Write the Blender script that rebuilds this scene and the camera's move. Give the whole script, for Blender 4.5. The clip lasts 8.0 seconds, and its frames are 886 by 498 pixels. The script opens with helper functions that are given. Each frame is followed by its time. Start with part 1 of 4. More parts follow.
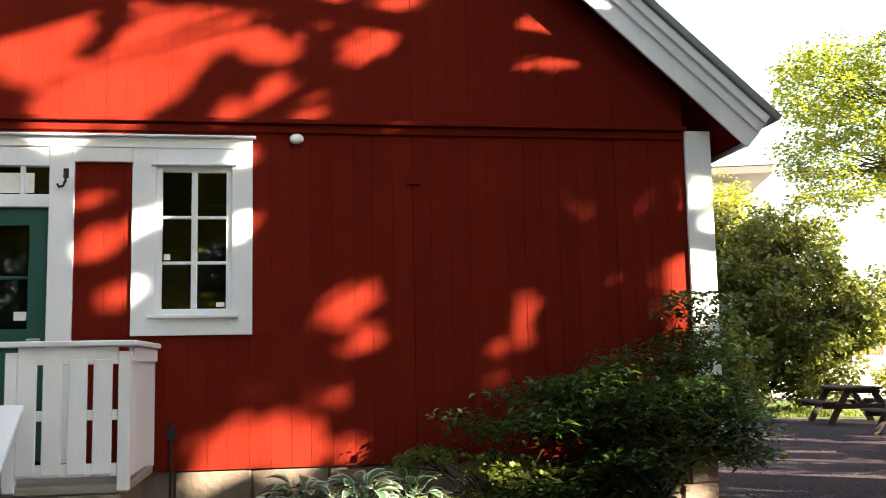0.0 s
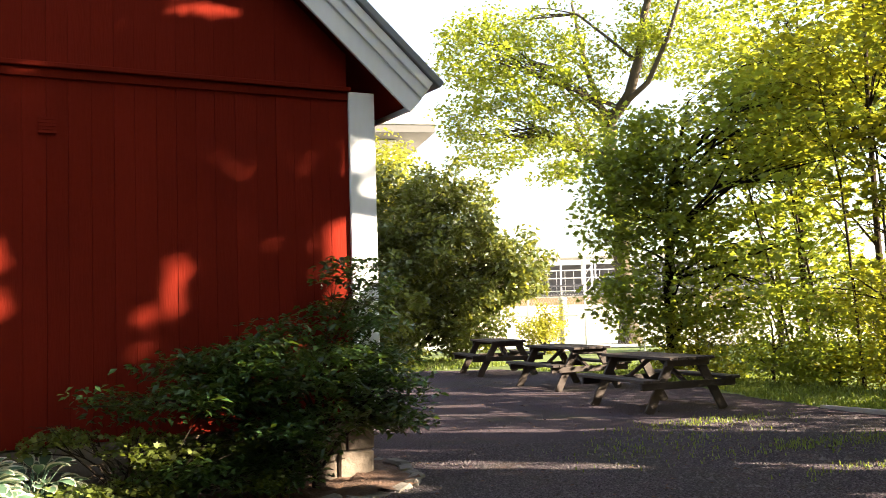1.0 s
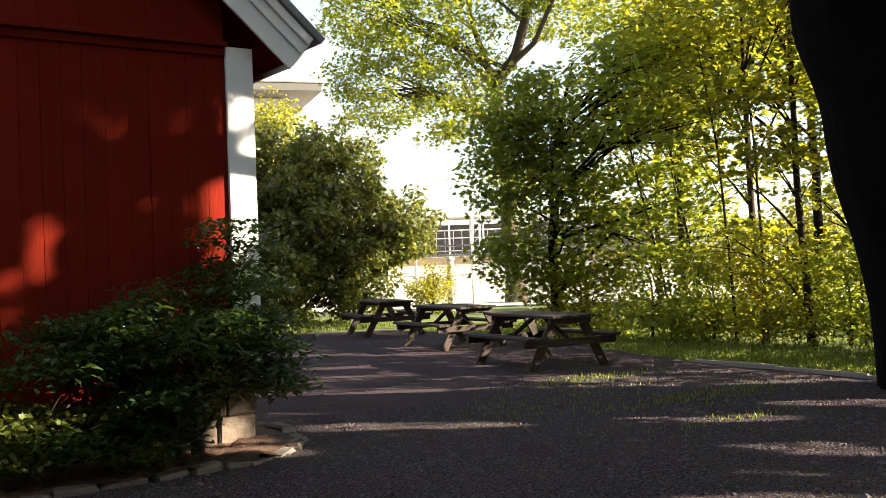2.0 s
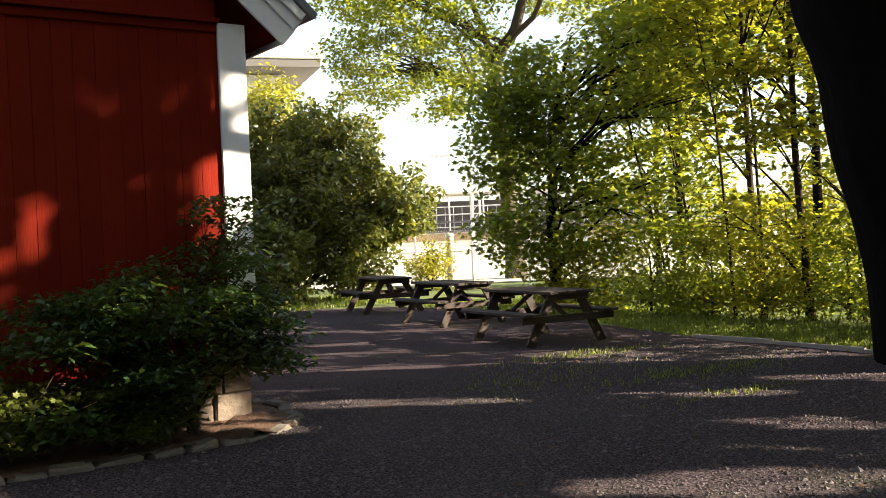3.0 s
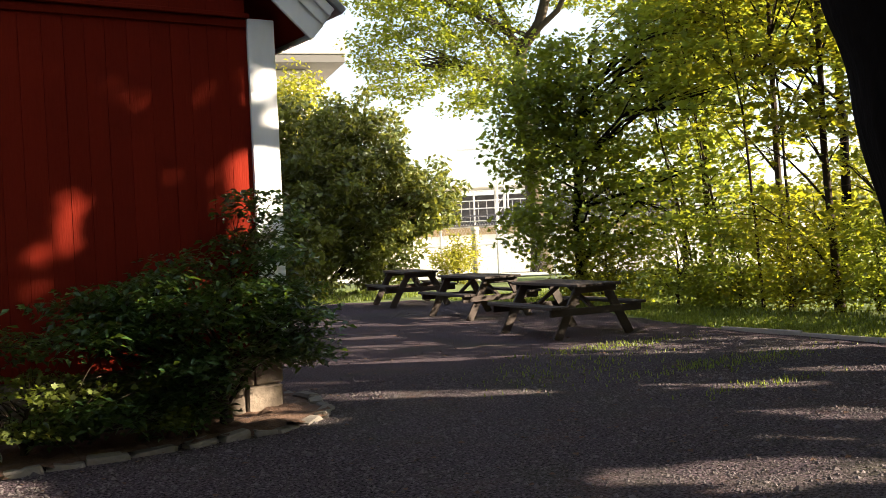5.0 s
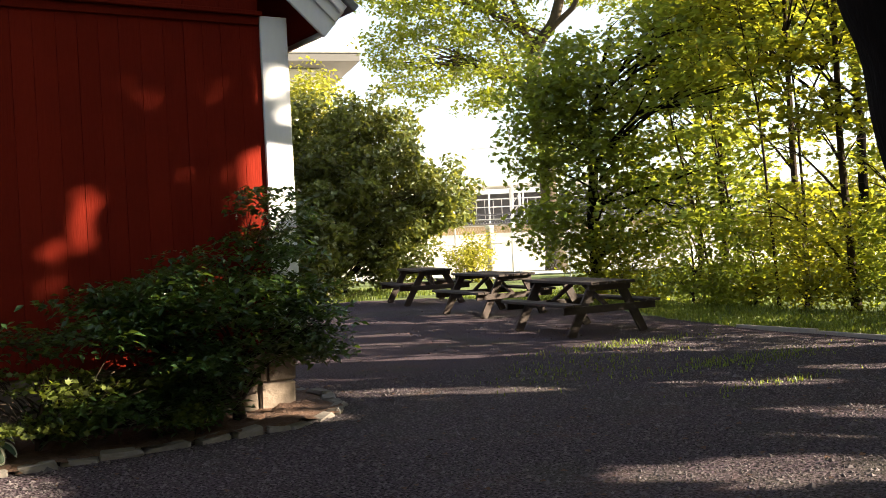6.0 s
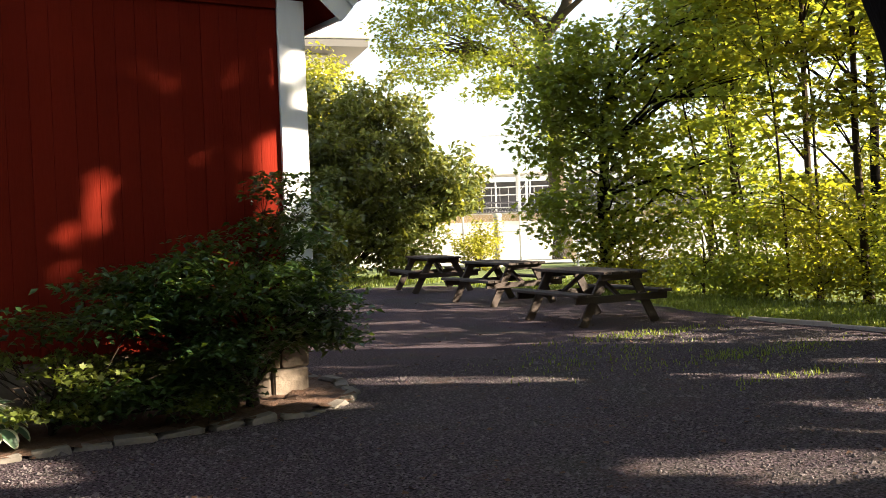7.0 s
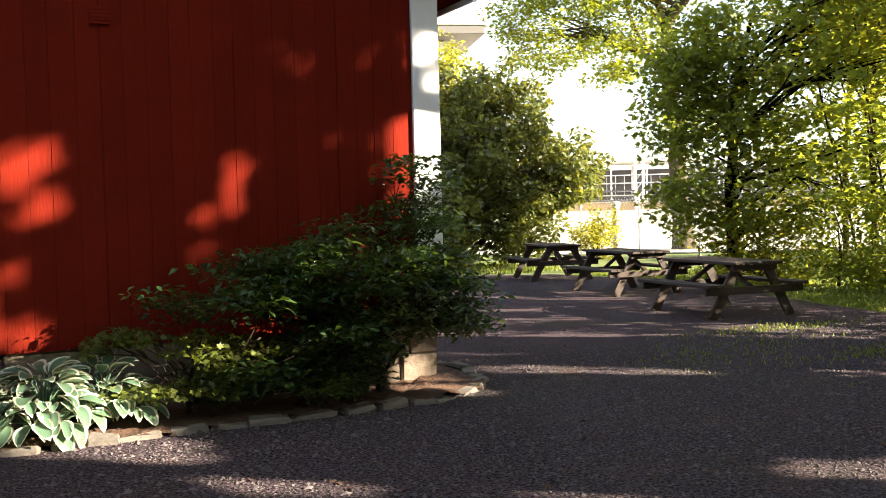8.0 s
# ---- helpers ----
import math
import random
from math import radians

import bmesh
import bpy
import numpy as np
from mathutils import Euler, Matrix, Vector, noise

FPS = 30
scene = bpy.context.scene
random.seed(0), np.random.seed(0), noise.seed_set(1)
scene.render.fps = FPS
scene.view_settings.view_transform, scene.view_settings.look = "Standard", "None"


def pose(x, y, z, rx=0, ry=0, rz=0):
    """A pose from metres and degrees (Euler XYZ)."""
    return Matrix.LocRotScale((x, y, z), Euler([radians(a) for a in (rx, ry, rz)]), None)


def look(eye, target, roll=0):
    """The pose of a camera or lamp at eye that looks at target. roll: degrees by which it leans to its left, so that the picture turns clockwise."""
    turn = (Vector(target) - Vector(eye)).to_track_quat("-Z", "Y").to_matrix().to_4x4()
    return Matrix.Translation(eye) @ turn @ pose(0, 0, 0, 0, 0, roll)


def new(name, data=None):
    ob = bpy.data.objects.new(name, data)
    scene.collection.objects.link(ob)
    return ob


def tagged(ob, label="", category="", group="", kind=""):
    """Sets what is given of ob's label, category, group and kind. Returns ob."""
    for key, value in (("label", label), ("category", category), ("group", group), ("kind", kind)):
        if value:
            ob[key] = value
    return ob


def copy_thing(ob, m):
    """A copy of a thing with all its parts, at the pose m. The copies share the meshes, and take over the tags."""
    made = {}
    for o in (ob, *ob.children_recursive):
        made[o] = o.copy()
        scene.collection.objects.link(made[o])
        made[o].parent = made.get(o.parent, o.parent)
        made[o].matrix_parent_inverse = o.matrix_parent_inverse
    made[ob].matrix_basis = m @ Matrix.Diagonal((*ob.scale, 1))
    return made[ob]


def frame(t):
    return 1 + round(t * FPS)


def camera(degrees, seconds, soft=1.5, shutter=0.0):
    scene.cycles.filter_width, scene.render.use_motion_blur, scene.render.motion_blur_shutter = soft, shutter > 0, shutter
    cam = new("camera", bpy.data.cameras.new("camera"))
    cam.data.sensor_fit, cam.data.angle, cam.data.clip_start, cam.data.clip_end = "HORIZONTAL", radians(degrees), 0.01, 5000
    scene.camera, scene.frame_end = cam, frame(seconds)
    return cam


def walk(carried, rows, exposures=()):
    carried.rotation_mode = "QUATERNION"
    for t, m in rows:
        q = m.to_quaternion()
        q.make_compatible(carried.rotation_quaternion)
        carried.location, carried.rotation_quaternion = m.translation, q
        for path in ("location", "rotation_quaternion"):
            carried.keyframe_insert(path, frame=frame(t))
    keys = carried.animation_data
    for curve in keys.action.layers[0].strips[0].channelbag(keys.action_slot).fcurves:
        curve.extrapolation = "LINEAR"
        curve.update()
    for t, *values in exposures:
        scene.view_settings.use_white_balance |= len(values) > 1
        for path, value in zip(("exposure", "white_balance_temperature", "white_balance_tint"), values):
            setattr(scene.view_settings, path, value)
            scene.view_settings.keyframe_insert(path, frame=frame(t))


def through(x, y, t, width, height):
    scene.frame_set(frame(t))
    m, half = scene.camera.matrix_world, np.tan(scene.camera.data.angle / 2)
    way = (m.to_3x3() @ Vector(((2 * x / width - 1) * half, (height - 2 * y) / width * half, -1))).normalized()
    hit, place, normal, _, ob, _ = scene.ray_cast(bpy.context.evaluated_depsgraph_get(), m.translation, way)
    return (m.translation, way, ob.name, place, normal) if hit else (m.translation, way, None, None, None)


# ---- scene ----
cam = camera(48.5, 8.0, soft=0.6, shutter=0.06)
PATH = [
    (0, (-4.043, -9.523, 1.528), (-3.734, -7.56, 1.756), -1.1),
    (0.5, (-3.994, -9.273, 1.703), (-3.302, -7.403, 1.858), -1.1),
    (1, (-3.812, -9.117, 1.696), (-2.872, -7.356, 1.808), -1.6),
    (1.5, (-3.743, -9.049, 1.704), (-2.64, -7.382, 1.772), -1.5),
    (3, (-3.631, -9.069, 1.702), (-2.504, -7.417, 1.678), -2.4),
    (3.5, (-3.635, -9.076, 1.694), (-2.52, -7.416, 1.666), -2.5),
    (4, (-3.672, -9.082, 1.682), (-2.565, -7.417, 1.654), -2.6),
    (4.5, (-3.709, -9.086, 1.692), (-2.61, -7.416, 1.66), -2.6),
    (6, (-3.674, -9.104, 1.665), (-2.615, -7.408, 1.631), -2.7),
    (6.5, (-3.694, -9.057, 1.671), (-2.64, -7.358, 1.626), -2.4),
    (7, (-3.727, -8.977, 1.672), (-2.676, -7.276, 1.613), -2.0),
    (7.5, (-3.772, -8.89, 1.674), (-2.746, -7.175, 1.599), -1.3),
    (8, (-3.817, -8.707, 1.648), (-2.96, -6.895, 1.571), -1.4),
]
walk(cam, [(t, look(eye, target, roll)) for t, eye, target, roll in PATH],
     exposures=[(0, 3.25), (0.6, 3.3), (1.5, 2.8), (3, 2.46), (4.5, 2.49), (6, 2.66), (7, 2.72), (8, 3.0)])

# ---- world, sun, exposure ----
SUN_AZ, SUN_EL = radians(50), radians(22)   # azimuth measured from the gable's outward normal towards +x
SUN = Vector((math.sin(SUN_AZ) * math.cos(SUN_EL), -math.cos(SUN_AZ) * math.cos(SUN_EL), math.sin(SUN_EL)))
world = bpy.data.worlds.new("sky_world")
scene.world = world
world.use_nodes = True
wn = world.node_tree
sky = wn.nodes.new("ShaderNodeTexSky")
sky.sky_type, sky.sun_disc = "NISHITA", False
sky.sun_elevation, sky.sun_rotation = SUN_EL, math.atan2(SUN.x, SUN.y)
sky.air_density, sky.dust_density, sky.ozone_density = 1.0, 1.2, 0.7
wn.nodes["Background"].inputs[1].default_value = 0.062
haze = wn.nodes.new("ShaderNodeHueSaturation")
haze.inputs["Saturation"].default_value, haze.inputs["Value"].default_value = 0.58, 1.0
wn.links.new(sky.outputs[0], haze.inputs["Color"])
wn.links.new(haze.outputs[0], wn.nodes["Background"].inputs[0])
sun = new("sun", bpy.data.lights.new("sun", "SUN"))
sun.data.energy, sun.data.angle, sun.data.color = 5.0, radians(0.42), (1.0, 0.84, 0.63)
sun.matrix_world = look(SUN * 40, (0, 0, 0))


# ---- materials ----
def material(name, base, rough=0.7, metal=0.0, grain=(8, 0.25), stain=(0.7, 0.2), bump=(40, 0.15), stretch=(1, 1, 1), island=0.0, obj=0.0, spec=0.4):
    """Principled paint with two scales of variation, a bump, and variation from piece to piece."""
    m = bpy.data.materials.new(name)
    m.use_nodes = True
    nt = m.node_tree
    b = nt.nodes["Principled BSDF"]
    b.inputs["Roughness"].default_value, b.inputs["Metallic"].default_value = rough, metal
    b.inputs["Specular IOR Level"].default_value = spec
    mp = nt.nodes.new("ShaderNodeMapping")
    mp.inputs["Scale"].default_value = stretch
    geo = nt.nodes.new("ShaderNodeNewGeometry")
    nt.links.new(geo.outputs["Position"], mp.inputs[0])

    def tex(scale, detail):
        n = nt.nodes.new("ShaderNodeTexNoise")
        n.inputs["Scale"].default_value, n.inputs["Detail"].default_value = scale, detail
        nt.links.new(mp.outputs[0], n.inputs["Vector"])
        return n.outputs["Fac"]

    def maths(op, a, c):
        n = nt.nodes.new("ShaderNodeMath")
        n.operation = op
        for k, v in enumerate((a, c)):
            if isinstance(v, (int, float)):
                n.inputs[k].default_value = v
            else:
                nt.links.new(v, n.inputs[k])
        return n.outputs[0]

    total = maths("MULTIPLY", maths("SUBTRACT", tex(grain[0], 5), 0.5), 2 * grain[1])
    total = maths("ADD", total, maths("MULTIPLY", maths("SUBTRACT", tex(stain[0], 3), 0.5), 2 * stain[1]))
    if island:
        total = maths("ADD", total, maths("MULTIPLY", maths("SUBTRACT", geo.outputs["Random Per Island"], 0.5), island))
    if obj:
        oi = nt.nodes.new("ShaderNodeObjectInfo")
        total = maths("ADD", total, maths("MULTIPLY", maths("SUBTRACT", oi.outputs["Random"], 0.5), obj))
    val = maths("ADD", total, 1.0)
    hsv = nt.nodes.new("ShaderNodeHueSaturation")
    hsv.inputs["Color"].default_value = (*base, 1)
    nt.links.new(val, hsv.inputs["Value"])
    nt.links.new(hsv.outputs[0], b.inputs["Base Color"])
    if bump[1]:
        bp = nt.nodes.new("ShaderNodeBump")
        bp.inputs["Strength"].default_value, bp.inputs["Distance"].default_value = bump[1], 0.02
        nt.links.new(tex(bump[0], 6), bp.inputs["Height"])
        nt.links.new(bp.outputs[0], b.inputs["Normal"])
    return m


def leaf_material(name, base, light, through=0.45, rough=0.5, hue=0.03):
    """Leaf: glossy skin over a translucent blade, each leaf its own tint."""
    m = bpy.data.materials.new(name)
    m.use_nodes = True
    nt = m.node_tree
    b = nt.nodes["Principled BSDF"]
    b.inputs["Roughness"].default_value = rough
    b.inputs["Specular IOR Level"].default_value = 0.35
    geo = nt.nodes.new("ShaderNodeNewGeometry")
    ramp = nt.nodes.new("ShaderNodeValToRGB")
    ramp.color_ramp.elements[0].color = (*[c * 0.4 for c in base], 1)
    ramp.color_ramp.elements[1].color = (*[c * 1.65 for c in base], 1)
    nt.links.new(geo.outputs["Random Per Island"], ramp.inputs[0])
    no = nt.nodes.new("ShaderNodeTexNoise")
    no.inputs["Scale"].default_value = 0.6
    nt.links.new(geo.outputs["Position"], no.inputs["Vector"])
    hs = nt.nodes.new("ShaderNodeHueSaturation")
    mr = nt.nodes.new("ShaderNodeMapRange")
    mr.inputs["To Min"].default_value, mr.inputs["To Max"].default_value = 0.5 - hue, 0.5 + hue
    nt.links.new(no.outputs["Fac"], mr.inputs[0])
    nt.links.new(mr.outputs[0], hs.inputs["Hue"])
    nt.links.new(ramp.outputs[0], hs.inputs["Color"])
    nt.links.new(hs.outputs[0], b.inputs["Base Color"])
    tr = nt.nodes.new("ShaderNodeBsdfTranslucent")
    mixc = nt.nodes.new("ShaderNodeMixRGB")
    mixc.inputs[0].default_value = 0.75
    nt.links.new(hs.outputs[0], mixc.inputs[1])
    mixc.inputs[2].default_value = (*light, 1)
    nt.links.new(mixc.outputs[0], tr.inputs[0])
    mx = nt.nodes.new("ShaderNodeMixShader")
    mx.inputs[0].default_value = through
    nt.links.new(b.outputs[0], mx.inputs[1])
    nt.links.new(tr.outputs[0], mx.inputs[2])
    nt.links.new(mx.outputs[0], nt.nodes["Material Output"].inputs[0])
    return m


RED = material("falu_red_paint", (0.135, 0.012, 0.006), 0.9, grain=(30, 0.12), stain=(0.9, 0.18), bump=(60, 0.25), stretch=(1, 1, 0.12), obj=0.16, spec=0.04)
WHITE = material("white_paint", (0.82, 0.84, 0.88), 0.5, grain=(20, 0.05), stain=(1.2, 0.08), bump=(50, 0.08), stretch=(1, 1, 0.2), obj=0.06)
GREYWOOD = material("weathered_grey_board", (0.30, 0.27, 0.24), 0.85, grain=(25, 0.3), stain=(2, 0.25), bump=(40, 0.4), stretch=(0.2, 1, 1))
GREEN = material("dark_green_door_paint", (0.018, 0.085, 0.07), 0.45, grain=(20, 0.1), stain=(1.5, 0.15), bump=(50, 0.05))
ROOF = material("grey_sheet_roof", (0.22, 0.23, 0.25), 0.5, 0.3, grain=(12, 0.15), stain=(0.8, 0.2), bump=(20, 0.1))
STONE = material("foundation_stone", (0.17, 0.135, 0.105), 0.9, grain=(14, 0.35), stain=(2.2, 0.3), bump=(18, 0.6), obj=0.35)
KERB = material("kerb_stone_surface", (0.13, 0.115, 0.10), 0.9, grain=(18, 0.3), stain=(3, 0.25), bump=(25, 0.6), obj=0.3)
GRAVEL = material("gravel_surface", (0.055, 0.041, 0.049), 0.95, grain=(42, 3.2), stain=(0.45, 0.3), bump=(45, 1.0), spec=0.1)


def tint_patches(m, tint, scale, low, high, amount):
    """Lets broad patches of a second colour show in a material's base colour."""
    nt = m.node_tree
    b = nt.nodes["Principled BSDF"]
    old = b.inputs["Base Color"].links[0].from_socket
    geo = nt.nodes.new("ShaderNodeNewGeometry")
    no = nt.nodes.new("ShaderNodeTexNoise")
    no.inputs["Scale"].default_value, no.inputs["Detail"].default_value, no.inputs["Roughness"].default_value = scale, 7, 0.72
    nt.links.new(geo.outputs["Position"], no.inputs["Vector"])
    mr = nt.nodes.new("ShaderNodeMapRange")
    mr.inputs["From Min"].default_value, mr.inputs["From Max"].default_value, mr.inputs["To Max"].default_value = low, high, amount
    nt.links.new(no.outputs["Fac"], mr.inputs[0])
    mx = nt.nodes.new("ShaderNodeMixRGB")
    mx.inputs[2].default_value = (*tint, 1)
    nt.links.new(mr.outputs[0], mx.inputs[0])
    nt.links.new(old, mx.inputs[1])
    nt.links.new(mx.outputs[0], b.inputs["Base Color"])


tint_patches(GRAVEL, (0.035, 0.042, 0.02), 0.5, 0.5, 0.72, 0.6)
tint_patches(GRAVEL, (0.085, 0.045, 0.03), 0.9, 0.54, 0.75, 0.55)
tint_patches(RED, (0.075, 0.009, 0.006), 1.3, 0.5, 0.8, 0.5)
PEBBLE = material("pebble_surface", (0.085, 0.072, 0.075), 0.9, grain=(60, 0.2), stain=(1, 0.1), bump=(80, 0.2), island=0.9)
SOIL = material("bed_soil", (0.085, 0.045, 0.028), 0.95, grain=(25, 0.5), stain=(2, 0.3), bump=(30, 1.0))
TURF = material("turf_surface", (0.085, 0.115, 0.025), 0.95, grain=(12, 0.4), stain=(0.5, 0.3), bump=(30, 0.8))
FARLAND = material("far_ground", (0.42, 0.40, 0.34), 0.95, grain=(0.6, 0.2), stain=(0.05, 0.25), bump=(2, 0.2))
TABLEWOOD = material("dark_weathered_wood", (0.036, 0.024, 0.019), 0.75, grain=(25, 0.35), stain=(3, 0.25), bump=(40, 0.4), obj=0.5)
# deep shade on the trunk is put into this near-black base
BARK = material("shade_black_bark", (0.008, 0.0065, 0.006), 0.95, grain=(14, 0.4), stain=(2, 0.3), bump=(16, 1.0), stretch=(1, 1, 0.25), spec=0.03)
ASHBARK = material("grey_brown_bark", (0.075, 0.06, 0.045), 0.9, grain=(14, 0.35), stain=(2, 0.3), bump=(16, 0.8), stretch=(1, 1, 0.25), spec=0.05)
TWIG = material("thin_stem_bark", (0.035, 0.026, 0.02), 0.9, grain=(20, 0.3), stain=(2, 0.2), bump=(30, 0.5), stretch=(1, 1, 0.3), spec=0.05)
IRON = material("black_iron", (0.03, 0.03, 0.032), 0.5, 0.7, grain=(20, 0.2), stain=(3, 0.2), bump=(40, 0.2))
STEEL = material("pale_galvanised_steel", (0.55, 0.56, 0.58), 0.5, 0.4, grain=(5, 0.1), stain=(0.5, 0.1), bump=(10, 0.05))
CONCRETE = material("pale_concrete", (0.58, 0.56, 0.52), 0.85, grain=(3, 0.12), stain=(0.3, 0.12), bump=(8, 0.2))
PLASTER = material("cream_plaster", (0.68, 0.66, 0.62), 0.85, grain=(3, 0.05), stain=(0.2, 0.08), bump=(8, 0.1))
SOFFIT_SHADE = material("soffit_shade_grey", (0.11, 0.105, 0.10), 0.85, grain=(3, 0.05), stain=(0.2, 0.08), bump=(8, 0.1))
SLATE = material("slate_grey_finish", (0.075, 0.073, 0.085), 0.7, grain=(2, 0.15), stain=(0.2, 0.2), bump=(8, 0.1))
OCHRE = material("ochre_concrete", (0.30, 0.22, 0.13), 0.85, grain=(3, 0.2), stain=(0.3, 0.2), bump=(8, 0.2))
DARKROOM = material("shade_dark_interior", (0.04, 0.037, 0.033), 0.9, grain=(3, 0.1), stain=(0.5, 0.2), bump=(8, 0.1))
PAPER = material("white_sticker", (0.8, 0.8, 0.78), 0.6, grain=(20, 0.05), stain=(4, 0.05), bump=(20, 0.0))
LAMPGLASS = material("opal_plastic", (0.85, 0.85, 0.82), 0.25, grain=(10, 0.03), stain=(2, 0.03), bump=(20, 0.0))
GLASS = bpy.data.materials.new("window_glass")
GLASS.use_nodes = True
gb = GLASS.node_tree.nodes["Principled BSDF"]
gb.inputs["Transmission Weight"].default_value, gb.inputs["Roughness"].default_value, gb.inputs["IOR"].default_value = 1.0, 0.02, 1.5
gb.inputs["Base Color"].default_value = (0.85, 0.9, 0.88, 1)

LEAF_MAPLE = leaf_material("maple_leaf", (0.082, 0.105, 0.018), (0.60, 0.56, 0.03), 0.52, 0.4)
# darker copy of the maple leaf, with shade put into its colour
LEAF_SHADE = leaf_material("shade_tinted_leaf", (0.064, 0.10, 0.022), (0.48, 0.52, 0.04), 0.48, 0.38)
LEAF_WOODS = leaf_material("far_woods_leaf", (0.03, 0.05, 0.02), (0.06, 0.09, 0.02), 0.1)
LEAF_LILAC = leaf_material("lilac_leaf", (0.062, 0.078, 0.024), (0.44, 0.44, 0.05), 0.27, 0.28)
LEAF_ASH = leaf_material("ash_leaf", (0.085, 0.115, 0.02), (0.48, 0.52, 0.03), 0.5)
LEAF_SHRUB = leaf_material("shrub_leaf", (0.026, 0.054, 0.017), (0.22, 0.33, 0.03), 0.28, 0.3)
LEAF_LOW = leaf_material("pale_shrub_leaf", (0.078, 0.102, 0.02), (0.28, 0.34, 0.03), 0.35)
LEAF_GOLD = leaf_material("yellow_green_leaf", (0.20, 0.20, 0.03), (0.55, 0.52, 0.05), 0.5)
GRASS = leaf_material("grass_blade", (0.10, 0.135, 0.025), (0.34, 0.40, 0.04), 0.35)
HOSTA_IN = leaf_material("hosta_green", (0.09, 0.16, 0.10), (0.2, 0.3, 0.1), 0.2, 0.4)
HOSTA_EDGE = leaf_material("hosta_cream_margin", (0.55, 0.56, 0.42), (0.6, 0.6, 0.4), 0.2, 0.4)


# ---- building helpers ----
def link_mesh(name, bm, mat, parent=None, label="", smooth=False):
    me = bpy.data.meshes.new(name)
    bm.to_mesh(me)
    bm.free()
    me.materials.append(mat)
    if smooth:
        me.polygons.foreach_set("use_smooth", [True] * len(me.polygons))
    ob = new(name, me)
    if parent:
        ob.parent = parent
    return tagged(ob, label) if label else ob


def part(name, bm, mat, parent, label="", smooth=False):
    """One mesh part under a thing; coordinates are in the thing's own frame."""
    return link_mesh(name, bm, mat, parent, label, smooth)


def thing(name, at, label, category, group="", kind="", rz=0.0):
    e = new(name)
    e.empty_display_size = 0.2
    e.matrix_basis = pose(*at, 0, 0, rz)
    return tagged(e, label, category, group, kind)


def box(bm, lo, hi, bevel=0.0, m=None):
    lo, hi = Vector(lo), Vector(hi)
    geom = bmesh.ops.create_cube(bm, size=1.0)["verts"]
    bmesh.ops.scale(bm, vec=hi - lo, verts=geom)
    bmesh.ops.translate(bm, vec=(lo + hi) / 2, verts=geom)
    if bevel:
        edges = list({e for v in geom for e in v.link_edges})
        geom = bmesh.ops.bevel(bm, geom=edges, offset=bevel, segments=1, affect="EDGES")["verts"]
    if m is not None:
        bmesh.ops.transform(bm, matrix=m, verts=geom)
    return geom


def boxed(lo, hi, bevel=0.004, m=None):
    bm = bmesh.new()
    box(bm, lo, hi, bevel, m)
    return bm


def bar(a, b, width, depth, bevel=0.004, up=(0, 0, 1)):
    """A plank from a to b; width lies across `up`, depth along it."""
    a, b = Vector(a), Vector(b)
    z = (b - a).normalized()
    x = z.cross(Vector(up))
    x = x.normalized() if x.length > 1e-5 else Vector((1, 0, 0))
    y = z.cross(x)
    m = Matrix((x, y, z)).transposed().to_4x4()
    m.translation = a
    return boxed((-width / 2, -depth / 2, 0), (width / 2, depth / 2, (b - a).length), bevel, m)


def prism(outline, y0, y1):
    """Extrudes an outline of (x, z) between two y values."""
    bm = bmesh.new()
    f = [bm.verts.new((x, y0, z)) for x, z in outline]
    k = [bm.verts.new((x, y1, z)) for x, z in outline]
    n = len(outline)
    bm.faces.new(f)
    bm.faces.new(k[::-1])
    for i in range(n):
        bm.faces.new((f[i], k[i], k[(i + 1) % n], f[(i + 1) % n]))
    bmesh.ops.recalc_face_normals(bm, faces=bm.faces)
    return bm


def mesh_from(name, verts, faces, mat, parent=None, smooth=False):
    me = bpy.data.meshes.new(name)
    me.from_pydata(verts, [], faces)
    me.materials.append(mat)
    if smooth:
        me.polygons.foreach_set("use_smooth", [True] * len(me.polygons))
    ob = new(name, me)
    if parent:
        ob.parent = parent
    return ob


def tube(store, pts, radii, sides=8, wobble=0.0, ridge=0.0):
    """Adds a tapered tube along pts to store = (verts, faces)."""
    verts, faces = store
    start = len(verts)
    pts = [Vector(p) for p in pts]
    for i, p in enumerate(pts):
        d = (pts[min(i + 1, len(pts) - 1)] - pts[max(i - 1, 0)]).normalized()
        x = d.cross(Vector((0.31, 0.95, 0.05))).normalized()
        y = d.cross(x)
        for k in range(sides):
            a = 2 * math.pi * k / sides
            r = radii[i] * (1 + wobble * noise.noise(p * 0.9 + Vector((math.cos(a) * 2, math.sin(a) * 2, 0))))
            if ridge:
                r *= 1 + ridge * noise.noise(Vector((math.cos(a) * 9, math.sin(a) * 9, p.z * 0.7))) + ridge * 0.6 * noise.noise(Vector((math.cos(a) * 22, math.sin(a) * 22, p.z * 1.6)))
            verts.append(tuple(p + x * (r * math.cos(a)) + y * (r * math.sin(a))))
    for i in range(len(pts) - 1):
        for k in range(sides):
            a, b = start + i * sides + k, start + i * sides + (k + 1) % sides
            faces.append((a, b, b + sides, a + sides))
    faces.append(tuple(start + (len(pts) - 1) * sides + k for k in range(sides)))


